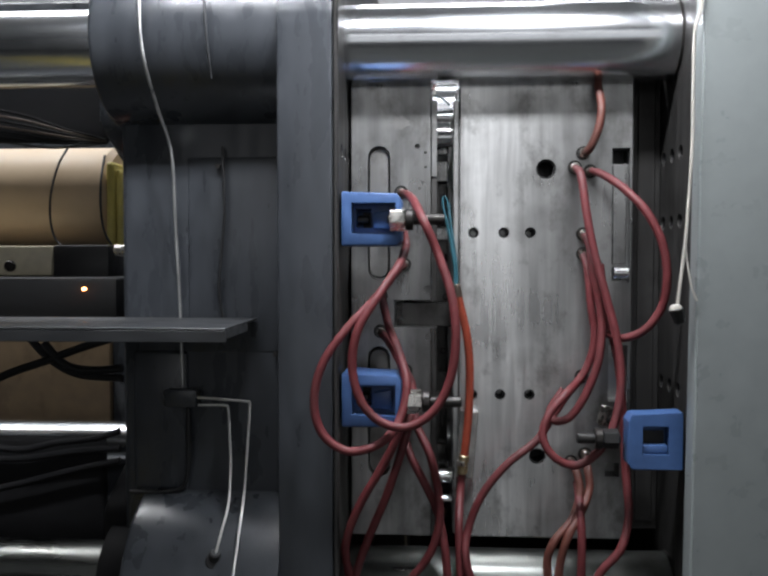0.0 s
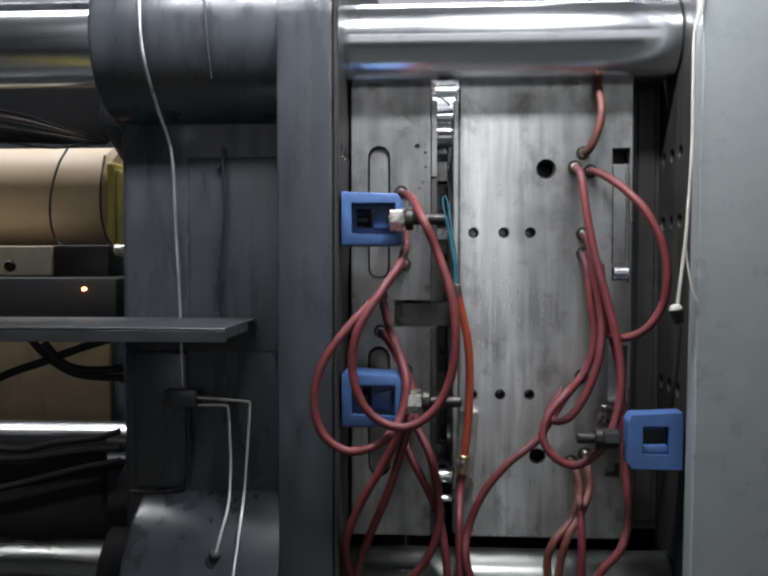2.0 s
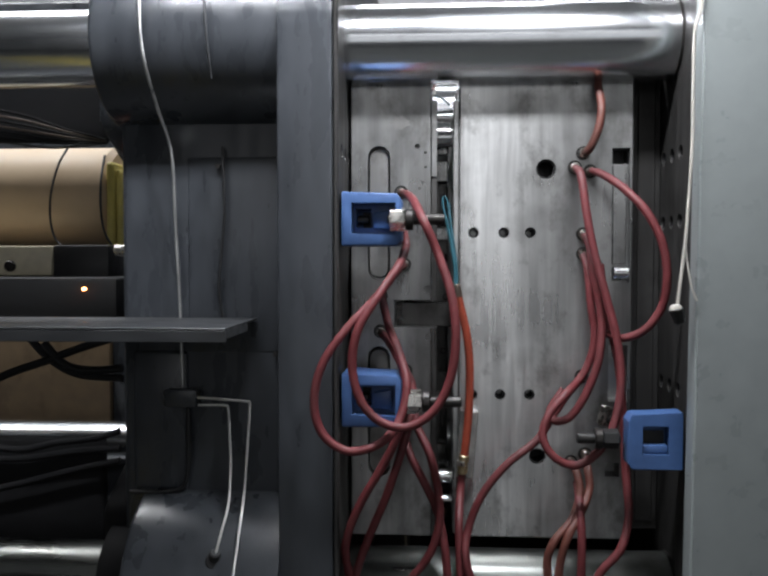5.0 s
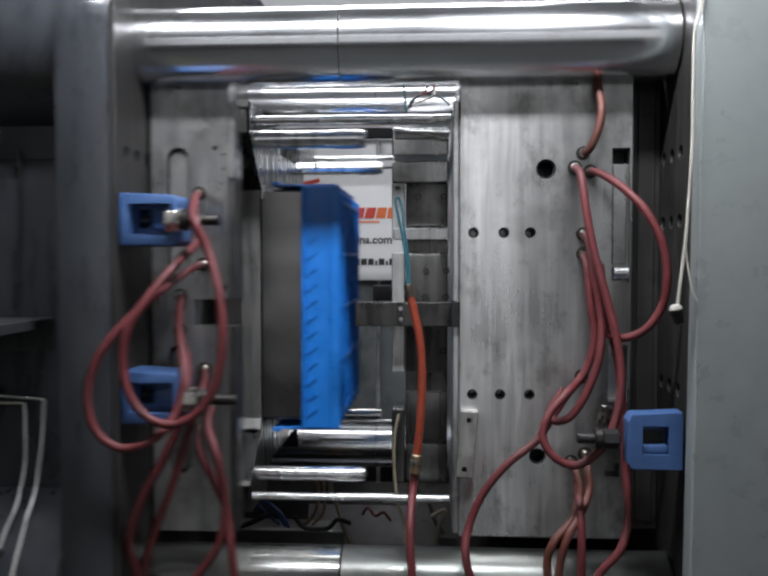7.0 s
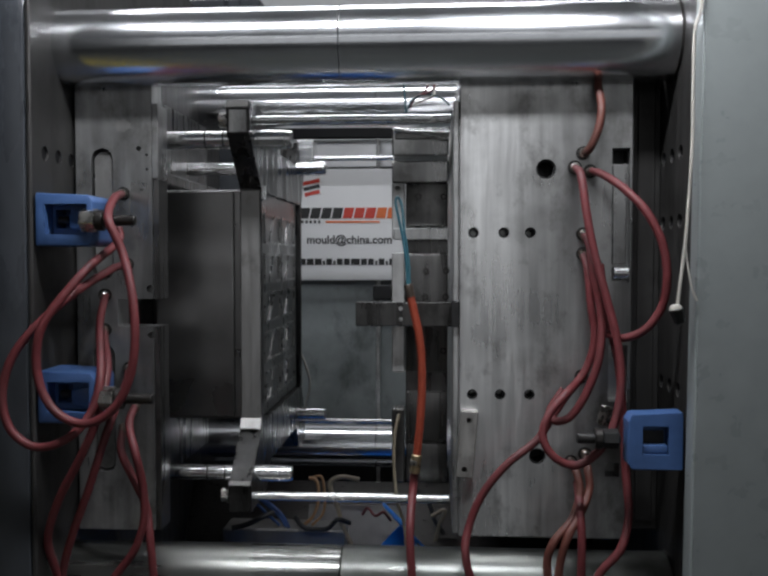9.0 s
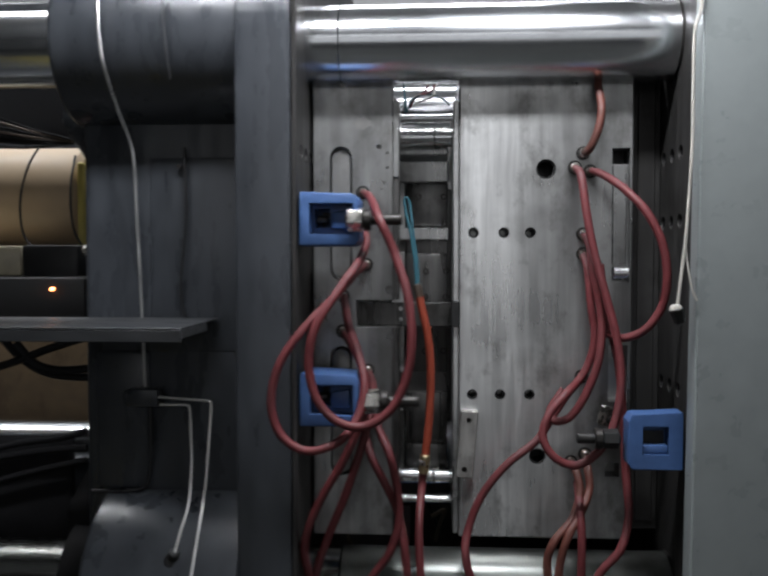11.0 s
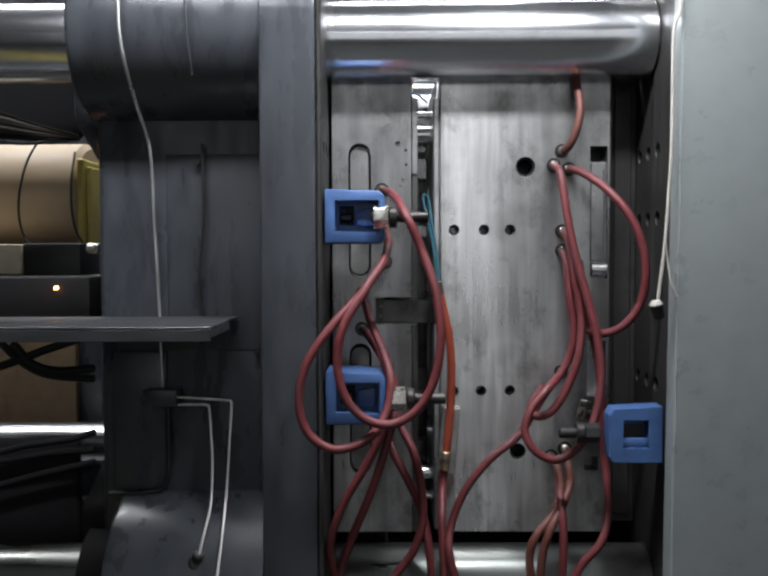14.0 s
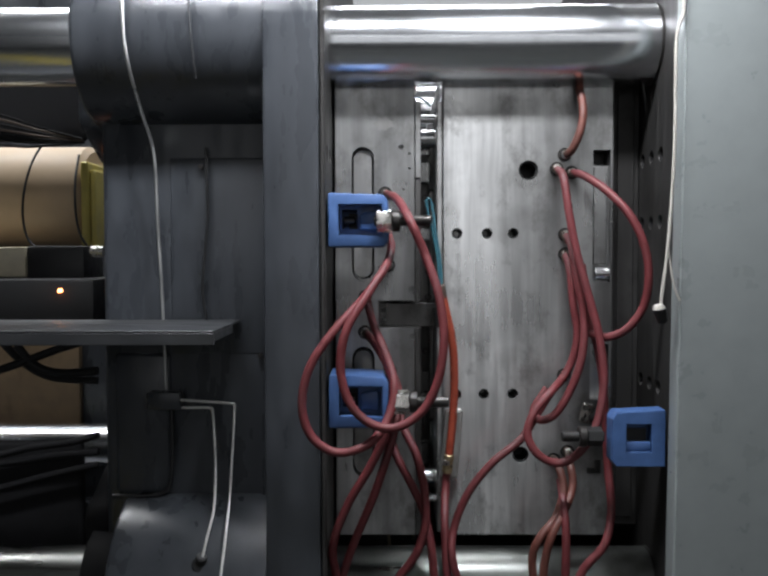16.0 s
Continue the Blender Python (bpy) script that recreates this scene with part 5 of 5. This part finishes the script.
# ---- movement ----
def motions():
    D = -0.6205 - -0.0378
    travel = [(0, 0), (4.2, 0), (5.4, 0), (5.8, 0.02), (6.1, 0.1), (6.3, 0.2), (6.5, 0.3295), (6.7, 0.484), (7, 0.7223), (7.25, 0.856), (7.5, 0.926), (7.75, 0.985), (8, 1), (9.2, 1),
              (9.5, 0.99), (9.9, 0.83), (10.3, 0.53), (10.7, 0.27), (11, 0.135), (11.3, 0.082), (11.5, 0.0475), (11.75, 0.036), (12, 0.0255), (12.25, 0.01), (12.5, 0), (13, 0), (16, 0)]
    for ob in MOVERS:
        x, y, z = ob.location
        walk(ob, [(t, pose(x + D * k, y, z)) for t, k in travel])
    # the stripper plate lies sunk in the moving half until the pull rods stop it, well before the end of the stroke
    x, y, z = STRIPPER.location
    sunk, held = 0.0513, 0.678
    rows = [(t, k) for t, k in travel if k < 0.6 and t < 7] + [(6.94, held), (7.2, held), (9.2, held), (9.9, held), (10.1, held)] + [(t, k) for t, k in travel if k < 0.6 and t > 10]
    walk(STRIPPER, [(t, pose(x - sunk + D * k, y, z)) for t, k in rows])
    # the hose swings free once the mould has opened a little
    x, y, z = AIR_HOSE.location
    free = [(t, min(k, 0.165)) for t, k in travel]
    walk(AIR_HOSE, [(t, pose(x + D * k, y, z)) for t, k in free])
    # the crate rides on the core until the stripper holds it, drops, tumbles and lies on the floor under the bed
    x, y, z = CRATE.location
    xs = x + D * 0.766
    rows = [(t, pose(x + D * k, y, z)) for t, k in travel if t < 7.05] + [(7.1, pose(xs, y, z))]
    rows += [(7.5, pose(xs, y, z)), (7.6, pose(xs + 0.003, y, z - 0.001)), (7.7, pose(xs + 0.012, y, z - 0.010, 0, 0.5)),
             (7.8, pose(-0.2543, y, 1.3739, 0, 8)), (7.9, pose(-0.2361, y, 1.3398, 0, 17)), (8, pose(-0.1498, y, 1.2751, 0, 40)),
             (8.1, pose(-0.1071, y, 1.2259, 0, 41)), (8.2, pose(-0.1367, y, 1.1852, 0, 36)), (8.3, pose(-0.1610, y, 1.1423, 0, 28)),
             (8.4, pose(-0.2112, y, 1.0463, 0, 24)), (8.5, pose(-0.2638, y, 0.9515, 0, 17)), (8.6, pose(-0.3478, y, 0.8056, -9, 11)),
             (8.7, pose(-0.3297, y, 0.7950, -12, 8)), (8.8, pose(-0.2537, y, 0.7683, -14, 1)), (8.9, pose(-0.2653, y, 0.6008, -14, 36)),
             (9, pose(-0.2540, y, 0.5700, -14, 45)), (9.2, pose(-0.2500, y, 0.5860, -14, 45)),
             (9.5, pose(-0.2200, y, 0.4300, -8, 62)), (9.8, pose(-0.2000, y, 0.0860, 0, 90)), (16, pose(-0.2000, y, 0.0860, 0, 90))]
    walk(CRATE, rows)


motions()
